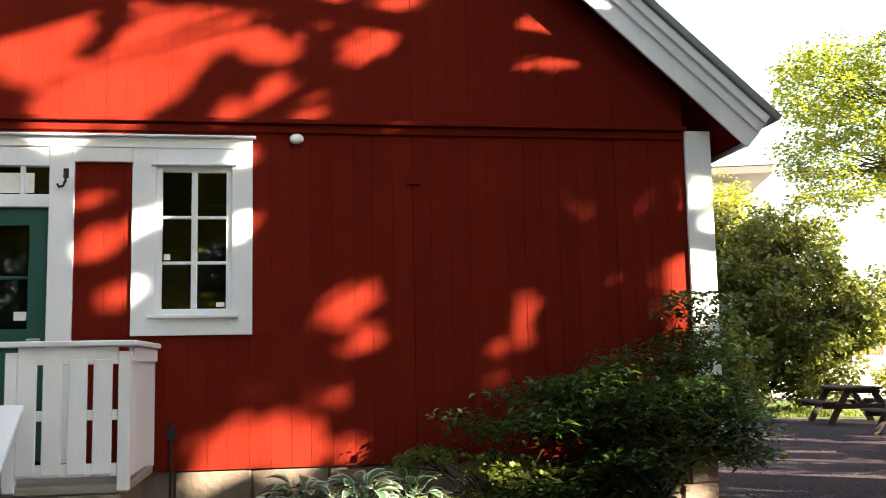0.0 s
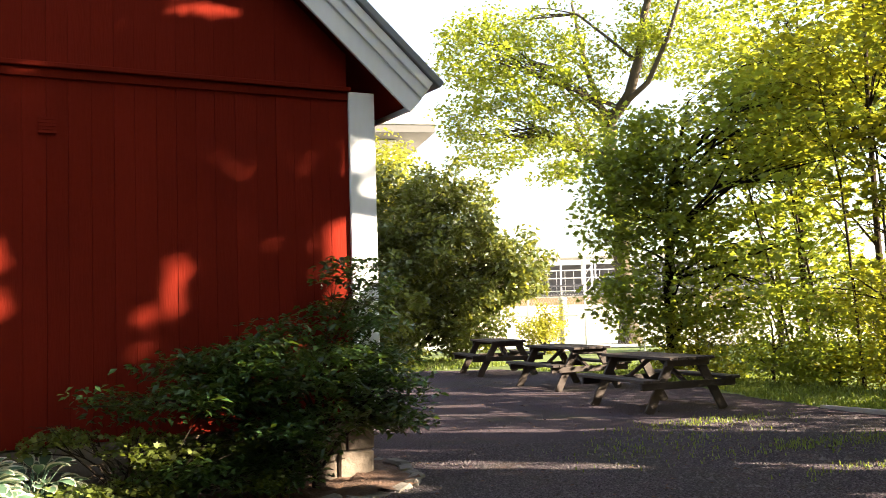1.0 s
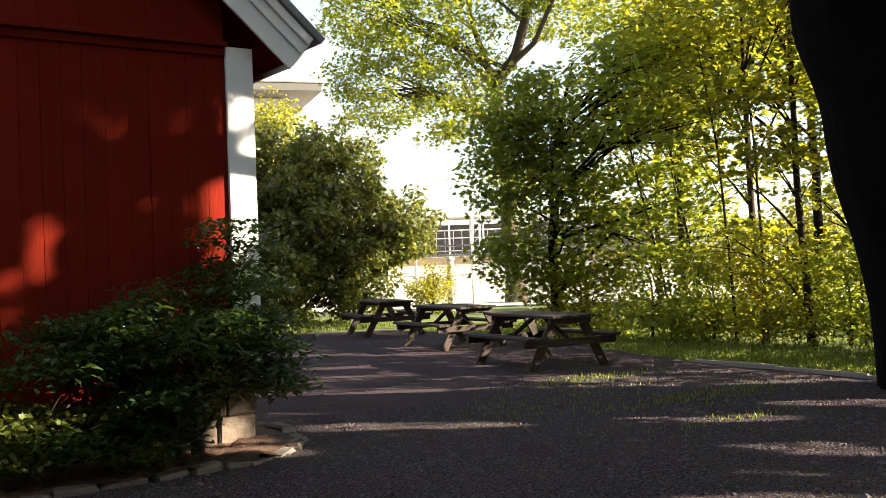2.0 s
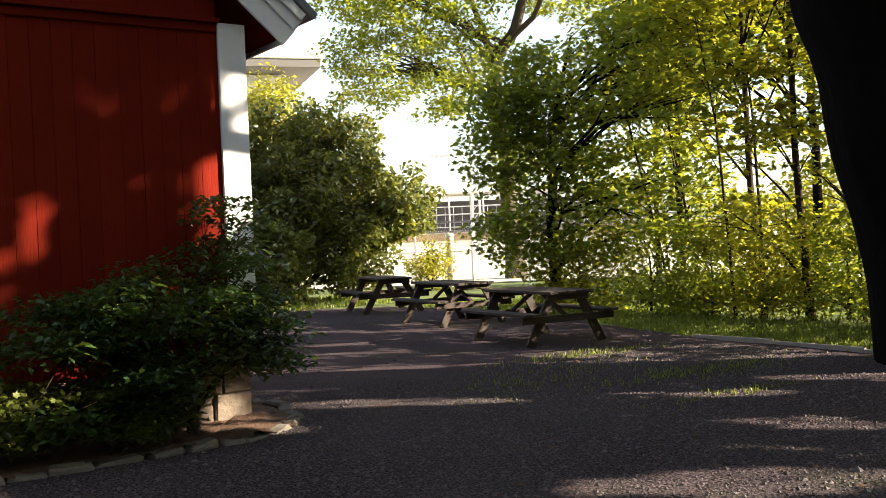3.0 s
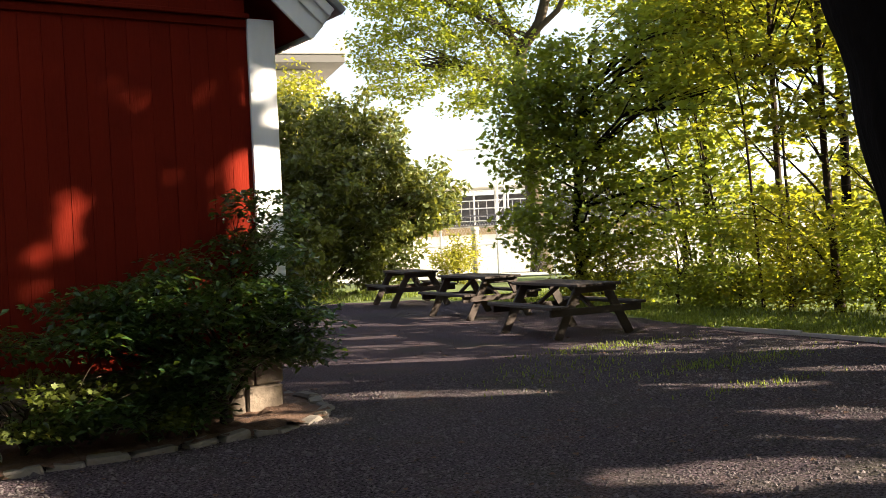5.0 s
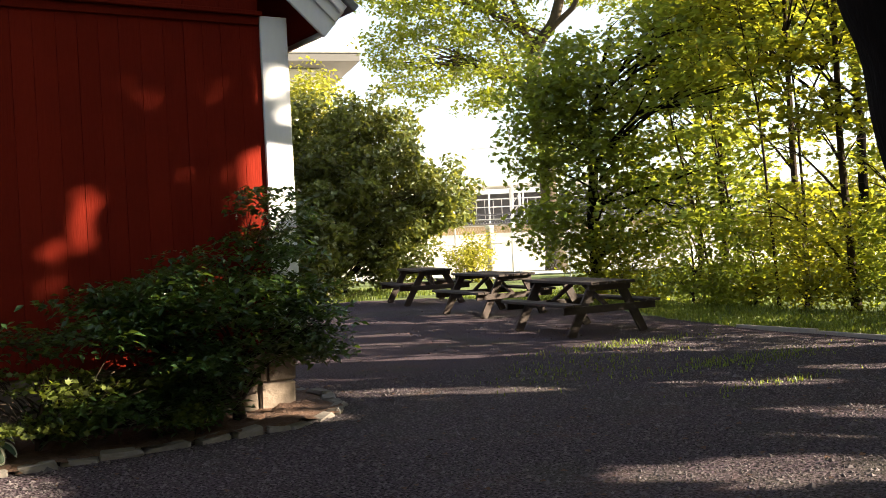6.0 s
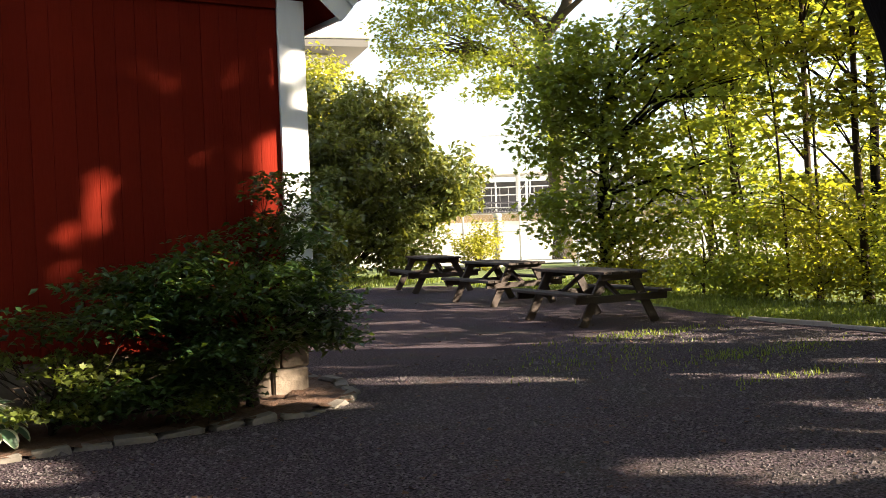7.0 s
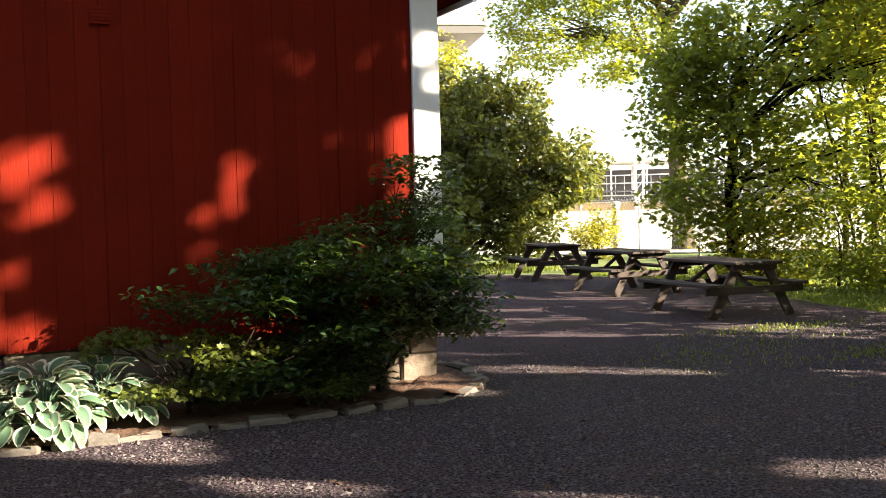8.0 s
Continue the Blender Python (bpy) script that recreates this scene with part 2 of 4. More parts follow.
# crown holes cut for sun patches: wall (x, z, radius), ground (x, y, radius)
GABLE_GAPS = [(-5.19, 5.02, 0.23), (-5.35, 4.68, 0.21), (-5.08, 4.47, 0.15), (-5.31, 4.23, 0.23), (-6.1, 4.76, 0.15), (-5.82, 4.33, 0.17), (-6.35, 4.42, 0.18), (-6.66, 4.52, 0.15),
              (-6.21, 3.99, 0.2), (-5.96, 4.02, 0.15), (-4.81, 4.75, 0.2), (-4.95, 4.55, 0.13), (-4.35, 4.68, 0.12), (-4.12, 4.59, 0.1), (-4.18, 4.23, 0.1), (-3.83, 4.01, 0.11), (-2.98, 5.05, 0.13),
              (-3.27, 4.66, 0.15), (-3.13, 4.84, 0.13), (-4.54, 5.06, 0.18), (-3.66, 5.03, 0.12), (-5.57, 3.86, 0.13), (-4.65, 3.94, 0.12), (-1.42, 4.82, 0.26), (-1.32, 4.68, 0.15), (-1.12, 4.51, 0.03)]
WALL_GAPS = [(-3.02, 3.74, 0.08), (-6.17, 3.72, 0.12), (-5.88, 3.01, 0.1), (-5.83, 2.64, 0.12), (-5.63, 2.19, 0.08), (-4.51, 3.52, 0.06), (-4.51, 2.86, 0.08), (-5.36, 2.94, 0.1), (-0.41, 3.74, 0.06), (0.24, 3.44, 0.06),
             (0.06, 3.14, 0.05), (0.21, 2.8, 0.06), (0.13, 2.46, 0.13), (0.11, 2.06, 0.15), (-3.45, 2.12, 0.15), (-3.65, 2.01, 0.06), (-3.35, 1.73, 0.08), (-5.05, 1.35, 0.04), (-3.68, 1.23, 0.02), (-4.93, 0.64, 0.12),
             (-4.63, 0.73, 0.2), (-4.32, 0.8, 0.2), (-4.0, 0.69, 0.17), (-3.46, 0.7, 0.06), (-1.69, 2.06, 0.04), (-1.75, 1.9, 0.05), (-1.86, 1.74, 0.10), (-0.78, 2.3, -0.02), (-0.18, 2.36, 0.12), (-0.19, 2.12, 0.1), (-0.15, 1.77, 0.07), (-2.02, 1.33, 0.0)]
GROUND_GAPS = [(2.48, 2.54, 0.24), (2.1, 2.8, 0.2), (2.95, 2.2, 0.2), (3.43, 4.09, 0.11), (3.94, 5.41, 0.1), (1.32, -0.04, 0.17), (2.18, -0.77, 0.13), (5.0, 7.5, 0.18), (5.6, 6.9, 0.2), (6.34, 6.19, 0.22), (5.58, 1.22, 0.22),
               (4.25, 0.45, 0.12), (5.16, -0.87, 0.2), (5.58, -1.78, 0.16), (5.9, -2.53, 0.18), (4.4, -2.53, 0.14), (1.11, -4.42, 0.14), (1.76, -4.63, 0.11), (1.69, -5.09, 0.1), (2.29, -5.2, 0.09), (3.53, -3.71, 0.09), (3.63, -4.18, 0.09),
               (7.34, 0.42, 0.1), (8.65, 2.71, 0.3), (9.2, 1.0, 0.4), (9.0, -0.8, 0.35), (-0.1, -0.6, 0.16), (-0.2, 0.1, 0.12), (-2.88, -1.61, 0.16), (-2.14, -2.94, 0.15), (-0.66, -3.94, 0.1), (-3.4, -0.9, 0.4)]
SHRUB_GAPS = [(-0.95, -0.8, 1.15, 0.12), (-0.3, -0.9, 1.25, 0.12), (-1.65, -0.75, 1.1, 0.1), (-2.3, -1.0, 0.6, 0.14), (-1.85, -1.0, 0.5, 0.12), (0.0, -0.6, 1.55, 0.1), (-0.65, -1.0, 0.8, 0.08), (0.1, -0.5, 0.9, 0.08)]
# random small holes added for light flecks on the ground
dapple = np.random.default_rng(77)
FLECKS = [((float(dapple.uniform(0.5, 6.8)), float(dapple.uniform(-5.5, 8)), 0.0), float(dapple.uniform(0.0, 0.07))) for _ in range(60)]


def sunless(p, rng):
    """Which leaves stay once holes are cut sunward to place light patches; rims are ragged."""
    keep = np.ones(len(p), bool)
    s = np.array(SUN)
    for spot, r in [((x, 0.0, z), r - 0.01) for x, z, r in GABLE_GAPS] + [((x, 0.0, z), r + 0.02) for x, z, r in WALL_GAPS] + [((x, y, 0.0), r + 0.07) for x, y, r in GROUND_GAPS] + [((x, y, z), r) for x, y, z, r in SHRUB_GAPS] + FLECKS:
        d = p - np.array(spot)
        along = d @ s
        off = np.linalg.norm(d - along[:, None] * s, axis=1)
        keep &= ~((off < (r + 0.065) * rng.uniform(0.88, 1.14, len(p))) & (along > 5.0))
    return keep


def leaves(name, centres, spread, per, length, mat, parent, seed, width=0.6, tilt=0.6, hang=0.25, lobes=False, holes_from=None):
    """A crown of single leaves in clumps: each centre carries `per` leaves within `spread` = (n, 3)."""
    rng = np.random.default_rng(seed)
    centres, spread = np.asarray(centres, float), np.asarray(spread, float)
    n = len(centres) * per
    if spread.ndim == 1:
        spread = np.tile(spread, (len(centres), 1))
    q = rng.normal(0, 1, (n, 3))
    q *= (rng.uniform(0, 1, n) ** 0.4 / np.linalg.norm(q, axis=1))[:, None]
    p = np.repeat(centres, per, 0) + q * np.repeat(spread, per, 0) * 0.95
    yaw = rng.uniform(0, 2 * np.pi, n)
    dip = rng.normal(hang, tilt * 0.6, n)
    roll = rng.normal(0, tilt, n)
    size = length * rng.uniform(0.6, 1.25, n)
    along = np.stack([np.cos(yaw) * np.cos(dip), np.sin(yaw) * np.cos(dip), -np.sin(dip)], 1)
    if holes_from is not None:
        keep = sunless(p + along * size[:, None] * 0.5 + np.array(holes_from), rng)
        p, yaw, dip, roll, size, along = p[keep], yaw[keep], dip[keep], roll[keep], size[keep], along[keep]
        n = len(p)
    side0 = np.stack([-np.sin(yaw), np.cos(yaw), np.zeros(n)], 1)
    up0 = np.cross(along, side0)
    side = side0 * np.cos(roll)[:, None] + up0 * np.sin(roll)[:, None]
    up = np.cross(along, side)
    if lobes:
        shape = np.array([(0, 0, 0), (-0.55, 0.15, 0.04), (-0.35, 0.42, 0.02), (-0.5, 0.8, 0.08), (-0.15, 0.68, 0), (0, 1.05, -0.05),
                          (0.15, 0.68, 0), (0.5, 0.8, 0.08), (0.35, 0.42, 0.02), (0.55, 0.15, 0.04)])
        tris = [(0, 9, 8), (0, 8, 2), (0, 2, 1), (2, 8, 6), (2, 6, 4), (2, 4, 3), (8, 7, 6), (4, 6, 5)]
    else:
        shape = np.array([(0, 0, 0), (-0.5, 0.45, 0.1), (0, 1, -0.08), (0.5, 0.45, 0.1)])
        tris = [(0, 2, 1), (0, 3, 2)]
    k = len(shape)
    v = (p[:, None] + size[:, None, None] * (shape[None, :, 0:1] * width / 0.6 * 0.6 * side[:, None] + shape[None, :, 1:2] * along[:, None] + shape[None, :, 2:3] * up[:, None]))
    v = v.reshape(-1, 3)
    f = (np.arange(n)[:, None, None] * k + np.array(tris)[None]).reshape(-1, 3)
    me = bpy.data.meshes.new(name)
    me.vertices.add(len(v))
    me.vertices.foreach_set("co", v.ravel())
    me.loops.add(len(f) * 3)
    me.loops.foreach_set("vertex_index", f.ravel().astype(np.int32))
    me.polygons.add(len(f))
    me.polygons.foreach_set("loop_start", np.arange(len(f), dtype=np.int32) * 3)
    me.update(calc_edges=True)
    me.materials.append(mat)
    ob = new(name, me)
    if parent:
        ob.parent = parent
    return ob


def clumps(rng, centre, radii, count, low=-1.0, hollow=0.35, shape=1.0):
    """Clump centres inside an uneven ellipsoid, denser towards its skin."""
    out = []
    while len(out) < count:
        q = rng.uniform(-1, 1, 3)
        d = np.linalg.norm(q)
        if d > 1 or d < hollow * rng.uniform(0, 1) or q[2] < low:
            continue
        lump = 0.78 + 0.35 * noise.noise(Vector(q * 1.7) + Vector(centre) * 0.37)
        if d > lump * shape:
            continue
        out.append(np.array(centre) + q * np.array(radii))
    return np.array(out)


def tree(name, base, path, radii, crowns, leaf_len, per, mat, label, category="tree", limbs=22, seed=1, bark=None, spread=(0.7, 0.7, 0.3), lobes=False, width=0.6, group="", tilt=0.6, rise=0.55, first=0.0):
    """path: trunk points relative to base; crowns: (centre, radii, clump count) relative to base."""
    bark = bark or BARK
    rng = np.random.default_rng(seed)
    root = thing(name, base, label, category, group)
    store = ([], [])
    fine, rr = [], []
    for i in range(len(path) - 1):
        a, b = Vector(path[i]), Vector(path[i + 1])
        cuts = 14 if radii[0] > 0.5 else 4
        for s in range(cuts):
            u = s / cuts
            fine.append(a.lerp(b, u) + Vector(rng.normal(0, radii[i] * 0.12 if radii[0] < 0.5 else 0.0, 3)) * (1 if i + s else 0))
            rr.append(radii[i] * (1 - u) + radii[i + 1] * u)
    fine.append(Vector(path[-1]))
    rr.append(radii[-1])
    if radii[0] > 0.5:
        span = [(max(0, i - 6), min(len(fine), i + 7)) for i in range(len(fine))]
        fine, rr = [sum(fine[a:b], Vector()) / (b - a) if i > 5 else fine[i] for i, (a, b) in enumerate(span)], [sum(rr[a:b]) / (b - a) for a, b in span]
    rr[0] *= 1.35
    tube(store, fine, rr, 72 if radii[0] > 0.5 else 16 if radii[0] > 0.3 else 8, 0.06, 0.03 if radii[0] > 0.5 else 0.0)
    cs = np.concatenate([clumps(rng, c, r, n) for c, r, n in crowns])
    order = rng.permutation(len(cs))[:limbs]
    reach = 0.55 * sum(spread) / 3
    for i in order:
        c = Vector(cs[i])
        ok = [j for j in range(len(fine)) if fine[j].z > first and fine[j].z < c.z - rise * (c - fine[j]).length]
        j = min(ok, key=lambda q: (fine[q] - c).length) if ok else max(1, min(range(len(fine)), key=lambda q: abs(fine[q].z - first)))
        a = fine[j]
        mid = a.lerp(c, 0.5) + Vector((0, 0, 0.12 * (c - a).length)) + Vector(rng.normal(0, 0.06 * (c - a).length, 3))
        r = min(rr[j] * 0.5, 0.006 + 0.014 * (c - a).length)
        tube(store, [a, a.lerp(mid, 0.5) + Vector((0, 0, 0.03)), mid, mid.lerp(c, 0.6), c], [r, r * 0.8, r * 0.6, r * 0.35, r * 0.12], 6)
        for _ in range(3):
            e = c + Vector(rng.normal(0, reach, 3))
            tube(store, [mid, mid.lerp(e, 0.5) + Vector((0, 0, 0.1)), e], [r * 0.45, r * 0.25, r * 0.06], 5)
    mesh_from("trunk", *store, bark, root, True)
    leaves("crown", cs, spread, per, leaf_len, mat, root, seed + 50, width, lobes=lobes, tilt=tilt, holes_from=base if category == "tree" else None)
    return root


# ---- ground ----
YARD = [(-30, -30), (9, -30), (8.2, -9), (7.6, -4), (7.85, -1.7), (8.05, 1.3), (8.4, 3.1), (9.4, 5.6), (9.9, 9.5), (9.2, 12.6), (7.2, 13.6), (3.0, 14.2), (0.4, 14.5), (-14, 15), (-30, 15)]


def sheet(name, outline, z, mat, label, category, thickness=0.0):
    bm = bmesh.new()
    vs = [bm.verts.new((x, y, z)) for x, y in outline]
    f = bm.faces.new(vs)
    if f.normal.z < 0:
        f.normal_flip()
    bmesh.ops.triangulate(bm, faces=bm.faces)
    bmesh.ops.recalc_face_normals(bm, faces=bm.faces)
    if sum(f.normal.z for f in bm.faces) < 0:
        bmesh.ops.reverse_faces(bm, faces=bm.faces)
    return tagged(link_mesh(name, bm, mat), label, category, kind="structure")


def soft_outline(pts, step=0.5, wob=0.12, seed=3):
    rng = random.Random(seed)
    out = []
    for (x0, y0), (x1, y1) in zip(pts, pts[1:] + pts[:1]):
        n = max(1, int(math.hypot(x1 - x0, y1 - y0) / step))
        n = min(n, 40)
        for i in range(n):
            u = i / n
            out.append((x0 + (x1 - x0) * u + rng.uniform(-wob, wob), y0 + (y1 - y0) * u + rng.uniform(-wob, wob)))
    return out


sheet("ground", [(-2500, -2500), (2500, -2500), (2500, 2500), (-2500, 2500)], -0.02, TURF, "grassy ground reaching far past the yard", "ground")
sheet("gravel_yard", soft_outline(YARD), 0.0, GRAVEL, "dark grey fine gravel yard with leaf litter", "gravel")
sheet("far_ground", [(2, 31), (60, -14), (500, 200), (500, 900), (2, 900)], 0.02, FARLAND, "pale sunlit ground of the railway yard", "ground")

BED = [(-4.9, 0.05), (-4.9, -1.12), (-3.6, -1.19), (-2.2, -1.13), (-0.95, -1.09), (-0.28, -1.06), (0.31, -0.72), (0.6, -0.25), (0.72, 0.45), (0.62, 1.05), (0.2, 1.1), (0.2, 0.05)]


def inside_outline(x, y, outline):
    hit = False
    for (x0, y0), (x1, y1) in zip(outline, outline[1:] + outline[:1]):
        if (y0 > y) != (y1 > y) and x < x0 + (y - y0) * (x1 - x0) / (y1 - y0):
            hit = not hit
    return hit


def soil_bed():
    """Lumpy soil, cell by cell inside the bed's outline."""
    step, nx, ny = 0.06, 96, 40
    verts, faces = [], []
    for j in range(ny + 1):
        for i in range(nx + 1):
            x, y = -4.95 + i * step, -1.22 + j * step
            q = Vector((x, y, 0))
            verts.append((x, y, 0.035 + 0.045 * noise.noise(q * 2.3) + 0.03 * noise.noise(q * 9) + 0.02 * noise.noise(q * 21)))
    for j in range(ny):
        for i in range(nx):
            if inside_outline(-4.95 + (i + 0.5) * step, -1.22 + (j + 0.5) * step, BED):
                k = j * (nx + 1) + i
                faces.append((k, k + 1, k + nx + 2, k + nx + 1))
    return tagged(mesh_from("planting_bed", verts, faces, SOIL, None, True), "bare brown lumpy soil bed beside the house", "soil", kind="structure")


soil_bed()


# ---- house ----
WALL_L, WALL_R, BELT, FOOT = -12.2, 0.0, 3.87, 0.57
PITCH = 0.89
APEX = -6.1


def roof_z(x, at=3.64, edge=0.57):
    """Lower edge of the rake over x."""
    return at + PITCH * (edge - (x if x > APEX else 2 * APEX - x))


WINDOW = (-5.232, -4.638, 2.069, 3.376)
DOOR = (-7.30, -6.25, 0.68, 3.46)
holes = [(WINDOW[0] - 0.06, WINDOW[1] + 0.06, WINDOW[2] - 0.06, WINDOW[3] + 0.06), DOOR]
top = roof_z(0.0)
house = thing("house_wall_gable", (0, 0, 0), "dark red vertical board gable wall", "wall", kind="structure")
bm = bmesh.new()
xs = sorted({WALL_L, WALL_R, *[h[0] for h in holes], *[h[1] for h in holes]})
for x0, x1 in zip(xs, xs[1:]):
    cuts = [h for h in holes if h[0] <= x0 + 1e-6 and h[1] >= x1 - 1e-6]
    z = FOOT + 0.02
    for h in cuts:
        box(bm, (x0, 0.03, z), (x1, 0.2, h[2]))
        z = h[3]
    box(bm, (x0, 0.03, z), (x1, 0.2, BELT))
part("backing", bm, RED, house)
part("gable_backing", prism([(WALL_L, BELT), (WALL_R, BELT), (WALL_R, roof_z(0) + 0.1), (APEX, roof_z(APEX) + 0.1), (WALL_L, roof_z(WALL_L) + 0.1)], 0.03, 0.2), RED, house)
side = thing("house_walls_other", (0, 0, 0), "dark red boarded side and back walls", "wall", kind="structure")
part("side_wall", boxed((-0.17, 0.2, FOOT), (0.0, 9.0, roof_z(0) + 0.1), 0), RED, side)
part("side_wall", boxed((WALL_L, 0.2, FOOT), (WALL_L + 0.17, 9.0, roof_z(0) + 0.1), 0), RED, side)
part("back_wall", prism([(WALL_L, FOOT), (WALL_R, FOOT), (WALL_R, roof_z(0) + 0.1), (APEX, roof_z(APEX) + 0.1), (WALL_L, roof_z(WALL_L) + 0.1)], 9.0, 9.2), RED, side)
# box added behind the glass; the room's shade is in its dark colour
inside = thing("interior_shell", (0, 0, 0), "room behind the window, its dimness put in dark colour", "room", kind="structure")
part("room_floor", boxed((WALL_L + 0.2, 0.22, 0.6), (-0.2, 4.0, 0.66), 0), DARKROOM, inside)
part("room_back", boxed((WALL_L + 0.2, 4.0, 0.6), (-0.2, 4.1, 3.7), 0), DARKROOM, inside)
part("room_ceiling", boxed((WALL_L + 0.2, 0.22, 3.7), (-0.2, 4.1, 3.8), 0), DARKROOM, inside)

# roof: two slopes, white rake boards in steps, dark soffit
roof = thing("roof", (0, 0, 0), "grey sheet roof with white rake boards", "roof", kind="structure")
cosr, sinr = 1 / math.hypot(1, PITCH), PITCH / math.hypot(1, PITCH)
# slope frame: origin at the lower rake corner, u up the slope, w square to it
E0 = Vector((0.57, 0, 3.64))
U, W = Vector((-cosr, 0, sinr)), Vector((sinr, 0, cosr))
LONG = (E0.x - APEX) / cosr


def slope(u0, u1, w0, w1, y0, y1, bevel=0.006, mirror=False):
    bm = bmesh.new()
    m = Matrix((U, Vector((0, 1, 0)), W)).transposed().to_4x4()
    m.translation = E0
    box(bm, (u0, y0, w0), (u1, y1, w1), bevel, m)
    if mirror:
        bmesh.ops.transform(bm, matrix=Matrix.Translation((2 * APEX, 0, 0)) @ Matrix.Diagonal((-1, 1, 1, 1)), verts=bm.verts)
        bmesh.ops.reverse_faces(bm, faces=bm.faces)
    return bm


for mir in (False, True):
    part("rake_board", slope(0, LONG + 0.2, 0, 0.20, -0.30, -0.265, 0.004, mir), WHITE, roof, "white painted rake board")
    part("rake_board", slope(0.02, LONG + 0.35, 0.185, 0.30, -0.335, -0.304, 0.004, mir), WHITE, roof, "white painted rake board")
    part("rake_moulding", slope(0.03, LONG + 0.45, 0.285, 0.375, -0.375, -0.338, 0.006, mir), WHITE, roof, "white painted rake moulding")
    part("roof_sheet", slope(-0.05, LONG + 0.5, 0.38, 0.46, -0.41, 9.5, 0.01, mir), ROOF, roof)
    part("soffit", slope(0.02, LONG, 0.12, 0.15, -0.263, 9.4, 0, mir), RED, roof, "dark red soffit boards")
    part("eave_board", slope(-0.002, 0.016, 0.02, 0.37, -0.263, 9.4, 0.003, mir), WHITE, roof)

belt = thing("belt_trim", (0, 0, 0), "dark red drip board across the gable", "trim", kind="structure")
part("drip_board", boxed((WALL_L, -0.075, BELT - 0.015), (WALL_R + 0.02, 0.03, BELT + 0.03), 0.006), RED, belt)
part("belt_board", boxed((WALL_L, -0.03, BELT - 0.10), (WALL_R, 0.03, BELT - 0.02), 0.004), RED, belt)
corner = thing("corner_trim", (0, 0, 0), "white painted corner boards", "trim", kind="structure")
part("front_board", boxed((0.005, -0.04, FOOT + 0.06), (0.285, 0.0, 3.86), 0.005), WHITE, corner)
part("side_board", boxed((0.245, 0.002, FOOT + 0.06), (0.283, 0.24, 3.60), 0.005), WHITE, corner)
part("core", boxed((0.0, 0.004, FOOT), (0.24, 0.2, 3.86), 0), RED, corner)
found = thing("foundation", (0, 0, 0), "rough stone foundation with pale mortar", "foundation", kind="structure")
part("core", boxed((WALL_L + 0.06, 0.08, -0.3), (0.18, 9.1, FOOT - 0.004), 0), STONE, found)

# window
win = thing("window_1", (0, 0, 0), "white framed six pane window, dark inside", "window", kind="structure")
x0, x1, z0, z1 = WINDOW
for lo, hi in (((x0 - 0.273, -0.035, 1.82), (x0 - 0.055, 0.03, 3.60)), ((x1 + 0.055, -0.035, 1.82), (x1 + 0.247, 0.03, 3.60)), ((x0 - 0.055, -0.035, 1.82), (x1 + 0.055, 0.03, z0 - 0.05)), ((x0 - 0.055, -0.035, z1 + 0.05), (x1 + 0.055, 0.03, 3.60))):
    part("casing", boxed(lo, hi, 0.004), WHITE, win)
part("sill", boxed((x0 - 0.12, -0.085, z0 - 0.09), (x1 + 0.12, 0.02, z0 - 0.055), 0.006), WHITE, win)
part("hood", boxed((x0 - 0.1, -0.07, z1 + 0.055), (x1 + 0.1, 0.02, z1 + 0.085), 0.005), WHITE, win)
for lo, hi in (((x0 - 0.055, 0.0, z0 - 0.05), (x0, 0.06, z1 + 0.05)), ((x1, 0.0, z0 - 0.05), (x1 + 0.055, 0.06, z1 + 0.05)), ((x0, 0.0, z0 - 0.05), (x1, 0.06, z0)), ((x0, 0.0, z1), (x1, 0.06, z1 + 0.05))):
    part("sash", boxed(lo, hi, 0.004), WHITE, win)
xm, dz = (x0 + x1) / 2, (z1 - z0) / 3
part("mullion", boxed((xm - 0.028, -0.004, z0), (xm + 0.028, 0.05, z1), 0.006), WHITE, win)
for i in (1, 2):
    for a, b in ((x0, xm - 0.03), (xm + 0.03, x1)):
        part("muntin", boxed((a, 0.004, z0 + dz * i - 0.014), (b, 0.045, z0 + dz * i + 0.014), 0.004), WHITE, win)
for i in range(3):
    for a, b in ((x0, xm), (xm, x1)):
        part("pane", boxed((a, 0.028, z0 + dz * i), (b, 0.032, z0 + dz * (i + 1)), 0), GLASS, win).visible_shadow = False
part("sticker", boxed((x0 + 0.015, 0.022, z0 + dz + 0.03), (x0 + 0.075, 0.026, z0 + dz + 0.085), 0), PAPER, win, "small white paper sticker")
part("sticker", boxed((x1 - 0.09, 0.022, z0 + 0.02), (x1 - 0.015, 0.026, z0 + 0.06), 0), PAPER, win, "small white paper sticker")

lintel = thing("lintel_trim", (0, 0, 0), "white lintel with thin cap over window and door", "trim", kind="structure")
part("lintel_board", boxed((-8.2, -0.045, 3.602), (-4.391, 0.03, 3.70), 0.004), WHITE, lintel)
part("lintel_band", boxed((-6.03, -0.035, 3.462), (-5.507, 0.03, 3.60), 0.004), WHITE, lintel)
part("lintel_cap", boxed((-8.25, -0.095, 3.703), (-4.36, 0.03, 3.722), 0.004), WHITE, lintel, "narrow cap, grey with age")

